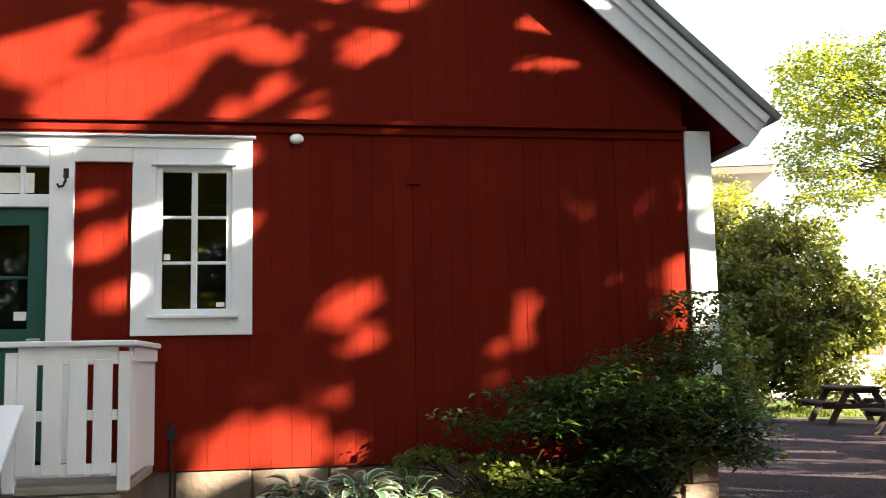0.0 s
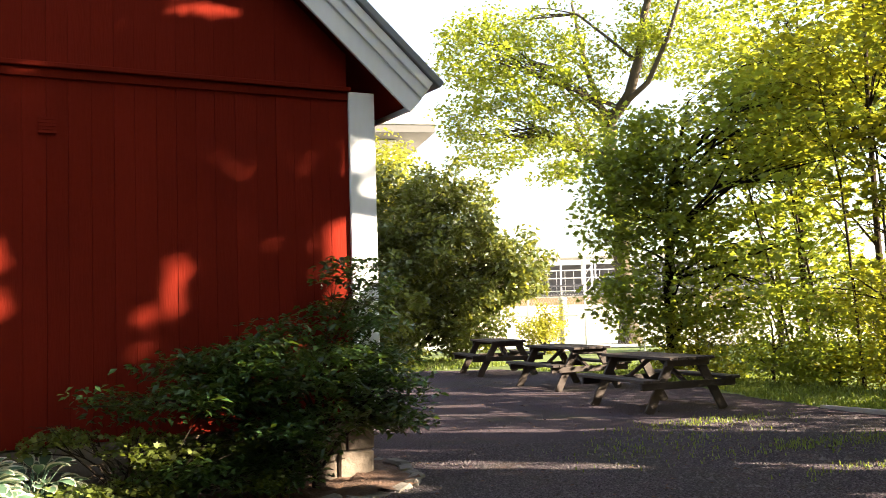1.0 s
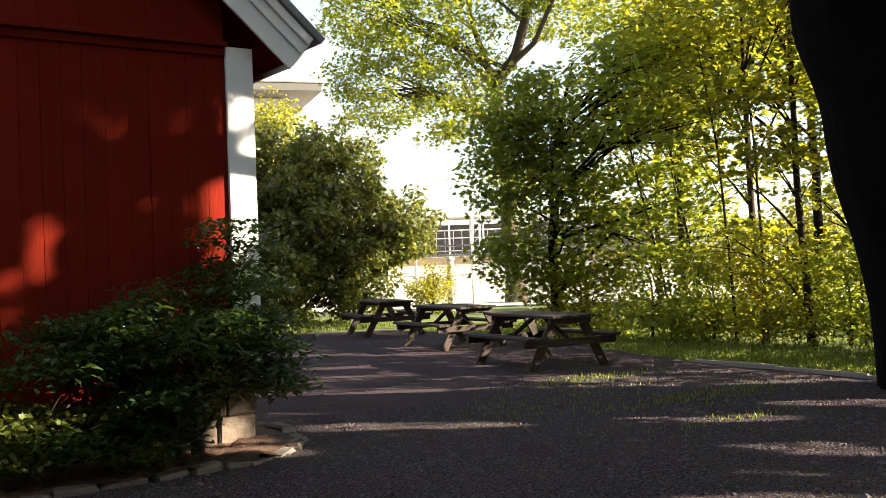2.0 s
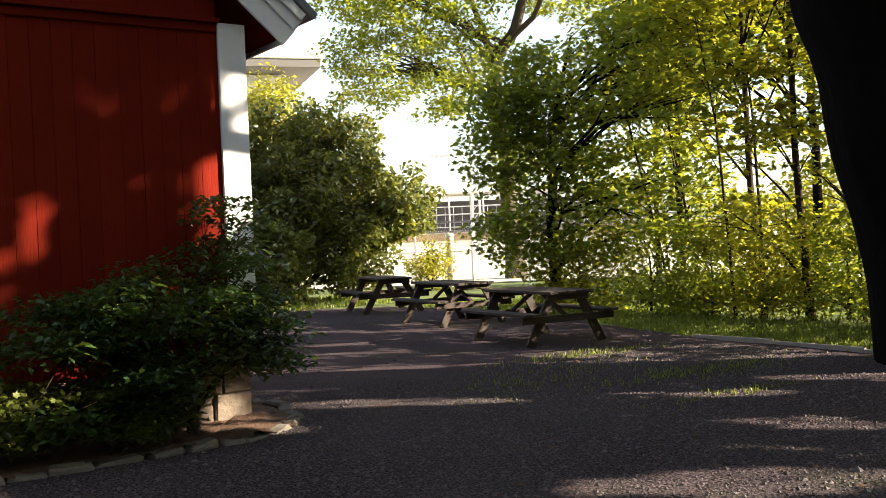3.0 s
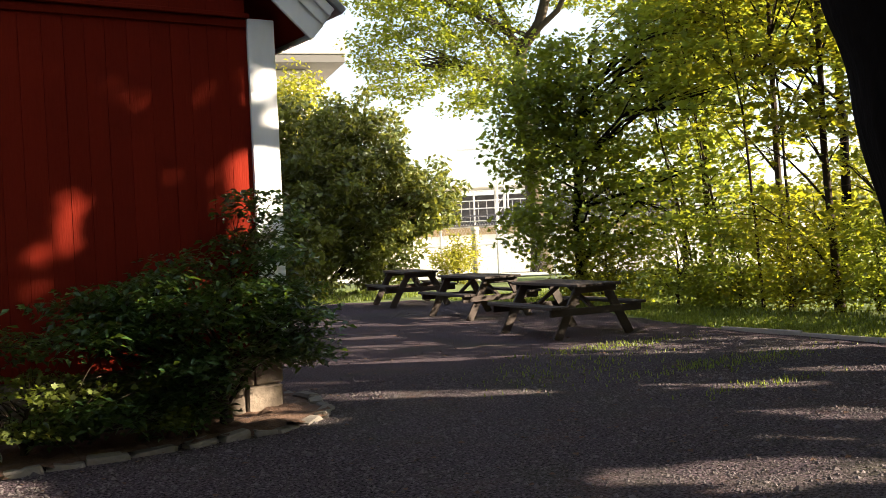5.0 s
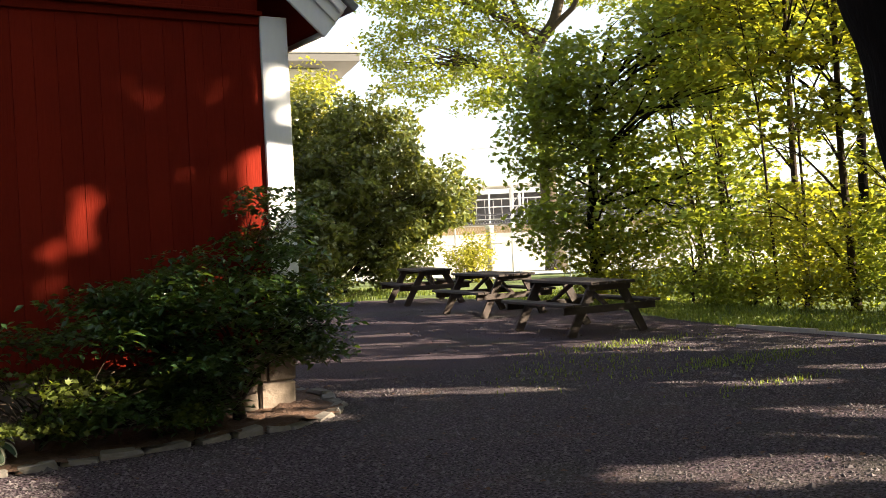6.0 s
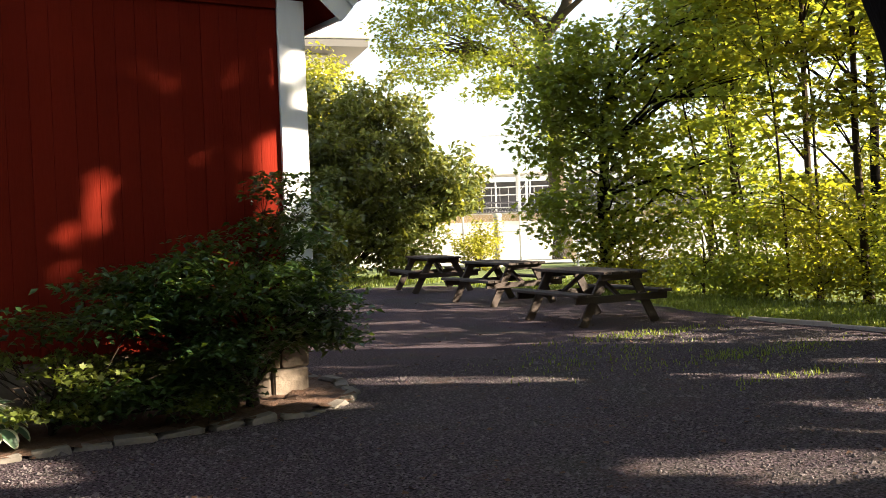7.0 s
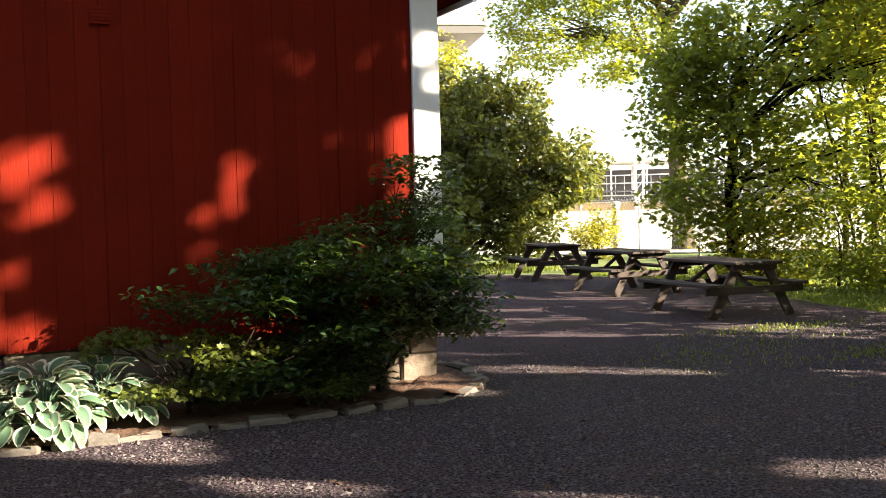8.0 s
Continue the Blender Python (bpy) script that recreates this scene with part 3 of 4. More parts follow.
# door
door = thing("door_1", (0, 0, 0), "dark green glazed door, closed, in white frame", "door", kind="structure")
part("post", boxed((-6.25, -0.05, 0.68), (-6.03, 0.03, 3.60), 0.005), WHITE, door)
part("post", boxed((-7.52, -0.05, 0.68), (-7.30, 0.03, 3.60), 0.005), WHITE, door)
part("transom_bar", boxed((-7.30, -0.03, 3.03), (-6.25, 0.08, 3.15), 0.005), WHITE, door)
part("head", boxed((-7.30, -0.03, 3.42), (-6.25, 0.08, 3.60), 0.005), WHITE, door)
part("transom_mullion", boxed((-6.52, 0.0, 3.15), (-6.48, 0.06, 3.42), 0.004), WHITE, door)
part("transom_mullion", boxed((-7.07, 0.0, 3.15), (-7.03, 0.06, 3.42), 0.004), WHITE, door)
part("transom_pane", boxed((-7.30, 0.035, 3.15), (-6.25, 0.039, 3.42), 0), GLASS, door)
part("paper_notice", boxed((-6.74, 0.03, 3.17), (-6.40, 0.033, 3.36), 0, None), PAPER, door, "white paper behind the transom glass")
lo_x, hi_x = -7.29, -6.26
for lo, hi in (((hi_x - 0.17, 0.02, 0.7), (hi_x, 0.07, 3.02)), ((lo_x, 0.02, 0.7), (lo_x + 0.17, 0.07, 3.02)), ((lo_x + 0.17, 0.02, 2.86), (hi_x - 0.17, 0.07, 3.02)), ((lo_x + 0.17, 0.02, 1.72), (hi_x - 0.17, 0.07, 1.90)), ((lo_x + 0.17, 0.02, 0.7), (hi_x - 0.17, 0.07, 0.95))):
    part("leaf_frame", boxed(lo, hi, 0.005), GREEN, door)
part("panel", boxed((lo_x + 0.17, 0.035, 0.95), (hi_x - 0.17, 0.06, 1.72), 0.01), GREEN, door)
part("glazing_bar", boxed((lo_x + 0.17, 0.025, 2.36), (hi_x - 0.17, 0.065, 2.39), 0.004), GREEN, door)
part("pane", boxed((lo_x + 0.17, 0.04, 1.90), (hi_x - 0.17, 0.044, 2.86), 0), GLASS, door)
part("sticker", boxed((hi_x - 0.29, 0.034, 1.98), (hi_x - 0.18, 0.038, 2.06), 0), PAPER, door, "small white paper sticker")
part("handle", bar((hi_x - 0.16, -0.03, 1.80), (hi_x - 0.04, -0.03, 1.80), 0.022, 0.022, 0.006), STEEL, door, "brushed steel lever handle")

hook = thing("wall_hook", (-6.1, -0.055, 3.27), "small black iron hook on the door post", "hook")
store = ([], [])
tube(store, [(0, 0.01, 0.09), (0, -0.02, 0.085), (0, -0.022, 0.0), (-0.02, -0.025, -0.05), (-0.055, -0.03, -0.06), (-0.07, -0.035, -0.03)], [0.012] * 6, 8)
mesh_from("bent_rod", *store, IRON, hook, True)
part("plate", boxed((-0.025, -0.004, 0.03), (0.025, 0.006, 0.12), 0.003), IRON, hook)

lamp = thing("wall_lamp", (-3.97, -0.03, 3.71), "small round white lamp under the belt board", "lamp")
bm = bmesh.new()
bmesh.ops.create_uvsphere(bm, u_segments=20, v_segments=12, radius=0.068)
bmesh.ops.scale(bm, vec=(1, 0.7, 0.8), verts=bm.verts)
part("globe", bm, LAMPGLASS, lamp, "opal white globe", True)
part("base", boxed((-0.04, 0.0, -0.03), (0.04, 0.03, 0.05), 0.008), WHITE, lamp)

vent = thing("wall_vent", (-2.83, -0.028, 3.35), "small square louvred vent painted red on the wall", "vent")
part("backing", boxed((-0.072, 0.001, -0.072), (0.072, 0.03, 0.072), 0.002), RED, vent)
for i in range(5):
    slat = boxed((-0.075, -0.003, -0.012), (0.075, 0.008, 0.012), 0.001, pose(0, 0, -0.06 + i * 0.03, -8))
    part("slat", slat, RED, vent)

# ---- porch ----
PF, PZ = -1.5, 0.64
porch = thing("porch", (0, 0, 0), "white painted wooden porch with stone base", "porch")
part("platform", boxed((-8.2, PF + 0.02, PZ - 0.07), (-5.28, -0.05, PZ), 0.008), GREYWOOD, porch, "weathered grey deck")
part("beam", boxed((-6.2, PF + 0.05, PZ - 0.24), (-5.34, PF + 0.12, PZ - 0.075), 0.008), GREYWOOD, porch)
part("stone_base", boxed((-8.1, PF + 0.2, -0.1), (-5.36, -0.05, PZ - 0.08), 0.03), STONE, porch, "rough stone base")
for px in (-6.2, -5.36):
    part("post", boxed((px, PF, PZ - 0.05), (px + 0.09, PF + 0.09, 1.66), 0.006), WHITE, porch)
part("post", boxed((-5.36, -0.14, PZ), (-5.27, -0.05, 1.66), 0.006), WHITE, porch)
part("handrail", boxed((-6.24, PF - 0.04, 1.70), (-5.22, PF + 0.13, 1.745), 0.008), WHITE, porch)
part("handrail", boxed((-5.39, PF + 0.132, 1.70), (-5.22, -0.045, 1.745), 0.008), WHITE, porch)
part("top_rail", boxed((-6.11, PF + 0.01, 1.56), (-5.365, PF + 0.05, 1.695), 0.005), WHITE, porch)
part("bottom_rail", boxed((-6.11, PF + 0.01, 0.70), (-5.365, PF + 0.05, 0.80), 0.005), WHITE, porch)
for i in range(4):
    xa = -6.105 + i * 0.187
    part("baluster", boxed((xa, PF - 0.014, 0.72), (xa + 0.142, PF + 0.008, 1.60), 0.005), WHITE, porch)
part("mid_rail", boxed((-6.11, PF + 0.012, 1.13), (-5.365, PF + 0.04, 1.21), 0.004), WHITE, porch)
for i in range(9):
    ya = PF + 0.10 + i * 0.146
    part("side_board", boxed((-5.30, ya, 0.68), (-5.278, ya + 0.143, 1.695), 0.003), WHITE, porch, "cream-white side board")
part("side_rail", boxed((-5.276, PF + 0.1, 1.58), (-5.25, -0.06, 1.69), 0.004), WHITE, porch)
# stair on the far side of the railing, with a closed white flank
part("stair_flank", bar((-6.47, PF - 0.02, 1.25), (-6.47, PF - 1.2, 0.40), 0.04, 0.85, 0.005, (1, 0, 0)), WHITE, porch)
part("stair_rail", bar((-6.47, PF + 0.02, 1.72), (-6.47, PF - 1.25, 0.84), 0.12, 0.04, 0.006), WHITE, porch)
for i in range(3):
    part("step", boxed((-7.6, PF - 0.32 * (i + 1), PZ - 0.17 * (i + 1) - 0.05), (-6.5, PF - 0.32 * i + 0.02, PZ - 0.17 * (i + 1)), 0.008), GREYWOOD, porch, "weathered grey step")

pipe = thing("ground_cable_pipe", (-5.12, -0.06, 0), "thin black pipe up the wall foot", "pipe")
store = ([], [])
tube(store, [(0, 0, -0.05), (0, 0, 0.4), (0, 0.01, 0.8), (-0.01, 0.02, 1.02)], [0.014] * 4, 8)
mesh_from("pipe_run", *store, IRON, pipe, True)
part("bracket", boxed((-0.04, 0.0, 0.86), (0.04, 0.04, 0.96), 0.004), IRON, pipe)


# ---- picnic tables ----
def picnic_table(at, rz, label):
    t = thing("picnic_table", at, label, "picnic table", "picnic tables in the yard", rz=rz)
    t.scale = (1.06, 1.04, 1.09)
    for i in range(5):
        part("top_plank", boxed((-0.385 + i * 0.156, -0.9, 0.71), (-0.385 + i * 0.156 + 0.146, 0.9, 0.75), 0.006), TABLEWOOD, t)
    for s in (-1, 1):
        for k in range(2):
            a = s * (0.62 + k * 0.14)
            part("seat_plank", boxed((a - 0.066, -0.9, 0.425), (a + 0.066, 0.9, 0.465), 0.006), TABLEWOOD, t)
        y = s * 0.78
        part("top_batten", boxed((-0.36, y - 0.03, 0.625), (0.36, y + 0.015, 0.708), 0.005), TABLEWOOD, t)
        part("seat_bearer", boxed((-0.80, y - 0.035, 0.325), (0.80, y + 0.01, 0.423), 0.005), TABLEWOOD, t)
        for q in (-1, 1):
            part("leg", bar((q * 0.645, y - s * 0.058, -0.005), (q * 0.24, y - s * 0.058, 0.70), 0.045, 0.135, 0.005, (1, 0, 0)), TABLEWOOD, t)
        part("brace", bar((0, s * 0.72, 0.40), (0, s * 0.12, 0.70), 0.07, 0.04, 0.004, (0, 1, 0)), TABLEWOOD, t)
    return t


picnic_table((6.37, 3.0, 0), -5, "dark weathered wooden picnic table on gravel")
picnic_table((7.45, 6.93, 0), -4, "dark weathered wooden picnic table with sunlit legs")
picnic_table((8.37, 11.1, 0), -14, "dark weathered wooden picnic table beside the bushes")


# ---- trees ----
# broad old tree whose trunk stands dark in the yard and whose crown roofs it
# the crown is out of view, set to shade wall and yard
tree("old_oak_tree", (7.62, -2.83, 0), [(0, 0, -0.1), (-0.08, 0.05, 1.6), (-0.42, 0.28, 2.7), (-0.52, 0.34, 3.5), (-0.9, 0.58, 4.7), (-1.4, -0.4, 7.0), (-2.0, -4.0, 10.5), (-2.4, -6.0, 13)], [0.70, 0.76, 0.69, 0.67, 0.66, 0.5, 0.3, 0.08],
     [((-0.6, -6.0, 11.4), (7.2, 6.8, 3.8), 200), ((-1.0, -1.0, 9.0), (3.0, 3.0, 2.5), 20)], 0.23, 180, LEAF_SHADE, "huge shaded tree, bark coloured near black, wide leafy crown", limbs=46, seed=11, spread=(1.0, 1.0, 0.7))

# trees past the yard, out of view, added to block skylight
for k, (x, y, h, r, n) in enumerate([(-1, -25, 17, 4.5, 130), (-10, -24, 16, 4.5, 120), (-5.5, -14.8, 15, 4.8, 170), (-11, -9.5, 14, 4.6, 150)]):
    tree("tall_maple_tree", (x, y, 0), [(0, 0, -0.1), (0.2, 0.1, 4), (0.1, -0.2, 9), (0.3, 0.1, h - 2)], [0.34, 0.28, 0.22, 0.06],
         [((0, 0, h * 0.56), (r, r, h * 0.46), n)], 0.28, 80, LEAF_MAPLE, "unseen green maple added to shade the yard", limbs=20, seed=21 + k, spread=(0.95, 0.95, 0.8), group="maples round the yard")

# maples out of view, added to break up the sun on the wall
for k, (x, y, h, n) in enumerate([(6.0, -14.4, 12.5, 75), (9.0, -14.0, 13.5, 130), (12.2, -14.6, 14.5, 130)]):
    tree("tall_maple_tree", (x, y, 0), [(0, 0, -0.1), (0.2, 0.1, 4), (0.1, -0.2, 8), (0.3, 0.1, h - 1)], [0.22, 0.2, 0.15, 0.04],
         [((0, 0, h * 0.66), (2.4, 2.2, h * 0.42), n)], 0.30, 100, LEAF_MAPLE, "unseen green maple added to shade the yard", limbs=14, seed=31 + k, spread=(0.9, 0.9, 0.7), group="maples round the yard")

# unseen high-crowned maples added to shade the south end of the yard
for k, (x, y, h) in enumerate([ (14.0, -26.0, 18), (8.0, -30.0, 18)]):
    tree("tall_maple_tree", (x, y, 0), [(0, 0, -0.1), (0.2, 0.1, 5), (0.1, -0.2, 10), (0.3, 0.1, h - 1)], [0.30, 0.26, 0.2, 0.05],
         [((0, 0, h - 4.2), (3.6, 3.6, 3.9), 130)], 0.30, 90, LEAF_SHADE, "unseen maple with a high dense crown, added for shade", limbs=18, seed=231 + k, spread=(0.95, 0.95, 0.7), group="maples round the yard", first=6.0)

# thicket of young maples behind the grass strip, going on past the old tree
rng1 = np.random.default_rng(8)
spots = [(13.4, 7.0), (11.9, 4.9), (11.8, 2.9), (11.3, 1.5), (11.9, 0.0), (11.4, -1.5), (12.0, -3.0), (11.6, -4.6)]
for k, (x, y) in enumerate(spots):
    h = float(rng1.uniform(8.5, 10.5))
    lean = float(rng1.uniform(-0.9, 0.3))
    tree("young_maple_tree", (x, y, 0), [(0, 0, -0.05), (lean * 0.3, 0.1, 2.5), (lean * 0.7, 0.0, 5.0), (lean, -0.1, h - 1)], [0.075, 0.06, 0.045, 0.012],
         [((lean * 0.5 - 0.3, 0, h * 0.53), (1.9, 2.0, h * 0.52), 84)], 0.122, 54, LEAF_SHADE if k % 3 == 1 else LEAF_MAPLE, "slender young maple with yellow-green leaves", limbs=24, seed=60 + k, bark=TWIG,
         spread=(0.95, 0.95, 0.16), lobes=True, width=1.0, group="young maples in the thicket", tilt=0.45)
# thin bare stems standing among them
rs = np.random.default_rng(15)
for k in range(10):
    x, y, h = float(rs.uniform(10.7, 13.0)), -4.4 + 1.1 * k + float(rs.uniform(-0.7, 0.7)), float(rs.uniform(5.0, 7.5))
    lean, sway = float(rs.uniform(-1.4, 0.6)), float(rs.uniform(-1.3, 1.3))
    tree("maple_sapling", (x, y, 0), [(0, 0, -0.05), (lean * 0.2, sway * 0.25, 1.6), (lean * 0.5, sway * 0.6, 3.6), (lean, sway, h)], [0.03, 0.026, 0.02, 0.006],
         [((lean * 0.7, sway * 0.7, h * 0.72), (1.0, 1.0, h * 0.26), 9)], 0.14, 34, LEAF_SHADE if k % 2 else LEAF_MAPLE, "thin dark-stemmed maple sapling in the thicket", limbs=7, seed=260 + k, bark=TWIG,
         spread=(0.7, 0.7, 0.12), lobes=True, width=1.0, group="saplings in the thicket", tilt=0.45)
# unseen taller maples, added to keep the sun off wall and yard
for k, (x, y) in enumerate([(13.6, -9.8), (12.6, -12.2), (14.6, -14.2), (11.8, -17.6), (9.2, -18.6), (12.3, -10.6), (11.6, -11.6), (14.2, -11.4)]):
    h = float(rng1.uniform(11, 14))
    tree("young_maple_tree", (x, y, 0), [(0, 0, -0.05), (0.1, 0.1, 3.5), (0.0, 0.0, 7.0), (0.2, -0.1, h - 1)], [0.12, 0.10, 0.07, 0.02],
         [((0, 0, h * 0.53), (1.9, 2.2, h * 0.52), 70)], 0.30, 80, LEAF_MAPLE, "unseen taller maple with green leaves, added for shade", limbs=14, seed=75 + k, bark=TWIG, spread=(0.9, 0.9, 0.55), group="young maples in the thicket")
for k, (x, y, r) in enumerate([(10.7, 6.8, 1.3), (11.0, 5.0, 1.2), (11.2, 3.6, 0.9), (11.0, 2.3, 1.0), (11.5, 0.9, 0.9), (11.2, -0.6, 1.0), (11.6, -2.2, 0.9), (11.5, -3.6, 1.0)]):
    tree("undergrowth_bush", (x, y, 0), [(0, 0, 0), (0.05, 0, 0.6), (0.1, 0.1, 1.2)], [0.03, 0.025, 0.01],
         [((0, 0, 1.05), (r * 0.8, r * 1.3, 1.2), 52), ((0, 0, 0.35), (r * 0.8, r * 1.3, 0.3), 22)], 0.11, 48, LEAF_SHADE if k % 3 else LEAF_MAPLE, "low tangled green undergrowth bush", "bush", limbs=14, seed=90 + k, bark=TWIG, spread=(0.5, 0.5, 0.3), group="undergrowth under the maples")

# dense maple behind the thicket, shading the lilac
tree("broad_maple_tree", (18.0, 6.0, 0), [(0, 0, -0.1), (0.1, 0, 3), (0.0, 0.1, 6), (0.1, 0, 10.5)], [0.13, 0.11, 0.09, 0.02],
     [((0, 0, 8.2), (2.8, 2.8, 3.4), 120), ((-2.6, 2.0, 6.8), (1.6, 1.6, 1.6), 34)], 0.2, 80, LEAF_SHADE, "dense deep green maple behind the thicket", limbs=20, seed=135, spread=(0.8, 0.8, 0.4), lobes=True, width=1.0)

# drooping shaded boughs left of the thicket
tree("spreading_maple_tree", (10.75, 7.55, 0), [(0, 0, -0.1), (-0.1, 0, 2), (0.1, 0.1, 4), (0.4, -0.3, 6)], [0.14, 0.12, 0.09, 0.02],
     [((1.3, -1.6, 5.2), (1.8, 1.8, 1.8), 24), ((2.0, -2.8, 5.8), (2.0, 2.0, 3.0), 14), ((-0.7, 0.6, 3.8), (0.9, 0.9, 1.5), 30), ((-0.3, 0.3, 5.3), (1.2, 1.1, 0.8), 24), ((-0.1, -0.2, 2.1), (1.8, 1.9, 2.1), 70), ((-0.5, 0.4, 4.1), (1.5, 1.3, 1.0), 34), ((0.6, -0.8, 3.8), (1.8, 1.8, 1.5), 30), ((1.4, -2.2, 2.2), (1.6, 2.0, 2.0), 36), ((-0.2, -3.2, 4.9), (1.3, 2.4, 1.4), 26)], 0.122, 66, LEAF_SHADE, "spreading maple, drooping boughs coloured green as in shade", limbs=48, seed=131, spread=(0.9, 0.9, 0.26), lobes=True, width=1.0, tilt=0.6, rise=0.2)

# tall thin-crowned ash further off
ash = tree("tall_ash_tree", (20.0, 20.6, 0), [(0, 0, -0.1), (0, 0.4, 4.5), (0, 0.95, 7.0), (0, 0.8, 8.5), (0, -0.5, 9.5), (0.1, -0.95, 10.6), (0.5, -1.5, 14), (0.9, -1.8, 17)], [0.36, 0.30, 0.27, 0.25, 0.20, 0.17, 0.11, 0.04],
     [((-3.4, 1.6, 10.0), (4.6, 3.4, 4.2), 210), ((1.8, -1.8, 12.4), (3.6, 3.0, 3.4), 110), ((-1.0, -1.6, 4.4), (1.1, 1.0, 0.6), 8), ((-1.6, -0.2, 7.6), (1.2, 1.0, 0.8), 5), ((-2.2, 1.4, 6.8), (1.3, 1.0, 0.8), 10)], 0.19, 70, LEAF_ASH,
     "tall ash tree with thin sunlit crown", limbs=12, seed=141, bark=ASHBARK, spread=(0.85, 0.85, 0.4), rise=0.3, first=7.0)

for run, r in ((((0, 0.9, 8.2), (0, 1.45, 9.7), (0, 2.1, 10.9), (0, 3.0, 14.0)), 0.15), (((0, -0.3, 9.2), (0, -1.6, 9.7), (0, -2.7, 11.0), (0, -4.2, 13.5)), 0.12), (((0, 0.85, 6.3), (0, 1.5, 6.9), (0, 2.8, 8.7), (-0.2, 3.5, 10.4)), 0.11)):
    limb = ([], [])
    tube(limb, [Vector(q) for q in run], [r, r * 0.85, r * 0.7, r * 0.35], 10)
    mesh_from("limb", *limb, ASHBARK, ash, True)

# dark lilac thicket behind the house corner
tree("lilac_bush", (8.7, 16.2, 0), [(0, 0, 0), (0.1, 0, 1.6), (0.2, 0, 3.6)], [0.10, 0.08, 0.03],
     [((-0.8, 0, 3.0), (2.6, 2.3, 3.0), 250), ((-2.4, 0.2, 2.4), (1.9, 1.7, 2.4), 110), ((-3.2, -1.2, 1.2), (1.8, 1.2, 1.5), 90), ((1.2, 0.2, 3.9), (1.9, 1.8, 2.4), 130), ((-1.8, -1.2, 1.3), (2.0, 1.3, 1.6), 130), ((2.9, -0.5, 2.7), (1.9, 1.3, 1.6), 95), ((1.2, -0.6, 1.6), (1.6, 1.2, 1.6), 90)], 0.19, 56, LEAF_LILAC, "big dense dark-leaved lilac bush", "bush", limbs=40, seed=151, bark=TWIG, spread=(0.46, 0.46, 0.3), tilt=0.9)
tree("golden_elder_bush", (9.2, 19.4, 0), [(0, 0, 0), (0.1, 0, 2.5), (0.0, 0, 5.6)], [0.12, 0.09, 0.03],
     [((-0.3, 0, 4.9), (1.9, 1.6, 2.5), 150), ((-1.2, 0, 3.4), (2.2, 1.6, 3.2), 80)], 0.17, 55, LEAF_GOLD, "tall bush with sunlit yellow-green leaves", "bush", limbs=24, seed=161, bark=TWIG, spread=(0.7, 0.7, 0.5))

# shrubs in the bed
tree("elder_shrub", (-0.55, -0.45, 0.05), [(0, 0, 0), (-0.05, -0.05, 0.5), (0.05, -0.02, 1.1)], [0.05, 0.04, 0.02],
     [((-0.2, -0.3, 1.12), (1.15, 0.65, 0.62), 78), ((-1.25, -0.3, 1.0), (0.95, 0.5, 0.35), 34), ((0.6, -0.15, 0.95), (0.5, 0.4, 0.6), 30), ((0.35, -0.1, 1.75), (0.4, 0.35, 0.38), 16), ((-0.4, -0.45, 0.6), (0.8, 0.4, 0.35), 22), ((0.5, -0.15, 0.6), (0.4, 0.3, 0.2), 7), ((-0.95, -0.35, 0.3), (0.9, 0.3, 0.3), 40)], 0.084, 62, LEAF_SHRUB,
     "dark green shrub with arching leafy boughs", "shrub", limbs=46, seed=171, bark=TWIG, spread=(0.36, 0.36, 0.09), width=0.5, tilt=0.4)
tree("pale_shrub", (-2.3, -0.55, 0.05), [(0, 0, 0), (0, -0.05, 0.25), (0.05, -0.1, 0.45)], [0.025, 0.02, 0.01],
     [((-0.45, -0.05, 0.62), (0.5, 0.3, 0.12), 9), ((0.2, -0.25, 0.55), (0.5, 0.3, 0.16), 11), ((0.8, -0.35, 0.42), (0.4, 0.22, 0.16), 8), ((0.0, -0.38, 0.25), (0.7, 0.16, 0.12), 8), ((1.05, -0.4, 0.2), (0.35, 0.12, 0.1), 6)], 0.052, 50, LEAF_LOW,
     "low light green shrub with thin arching sprays", "shrub", limbs=34, seed=181, bark=TWIG, spread=(0.22, 0.22, 0.06), width=0.9, lobes=True)

# unseen woods behind the yard, past the tall maples, added to cut low skylight
rw = np.random.default_rng(300)
an = np.radians(rw.uniform(95, 262, 2600))
rd = rw.uniform(36, 46, 2600)
hz = rw.uniform(0.5, 13.0, 2600) * (0.75 + 0.25 * np.sin(an * 9) + 0.15 * np.sin(an * 23))
near = np.radians(rw.uniform(172, 300, 1500))
reach = rw.uniform(22, 28, 1500)
tall = rw.uniform(0.5, 17.0, 1500) * (0.8 + 0.2 * np.sin(near * 11))
backwoods = leaves("unseen_woods", np.stack([-2 + reach * np.sin(near), -6 + reach * np.cos(near), np.maximum(tall, 0.4)], 1), (2.0, 2.0, 1.4), 34, 0.5, LEAF_WOODS, None, 302)
tagged(backwoods, "unseen tall dark green woods added to block low sky", "woods", kind="stuff")
woods = leaves("far_woods", np.stack([-2 + rd * np.sin(an), -6 + rd * np.cos(an), np.maximum(hz, 0.4)], 1), (2.0, 2.0, 1.4), 26, 0.55, LEAF_WOODS, None, 301)
tagged(woods, "unseen green woods closing the far side of the yard", "woods", kind="stuff")

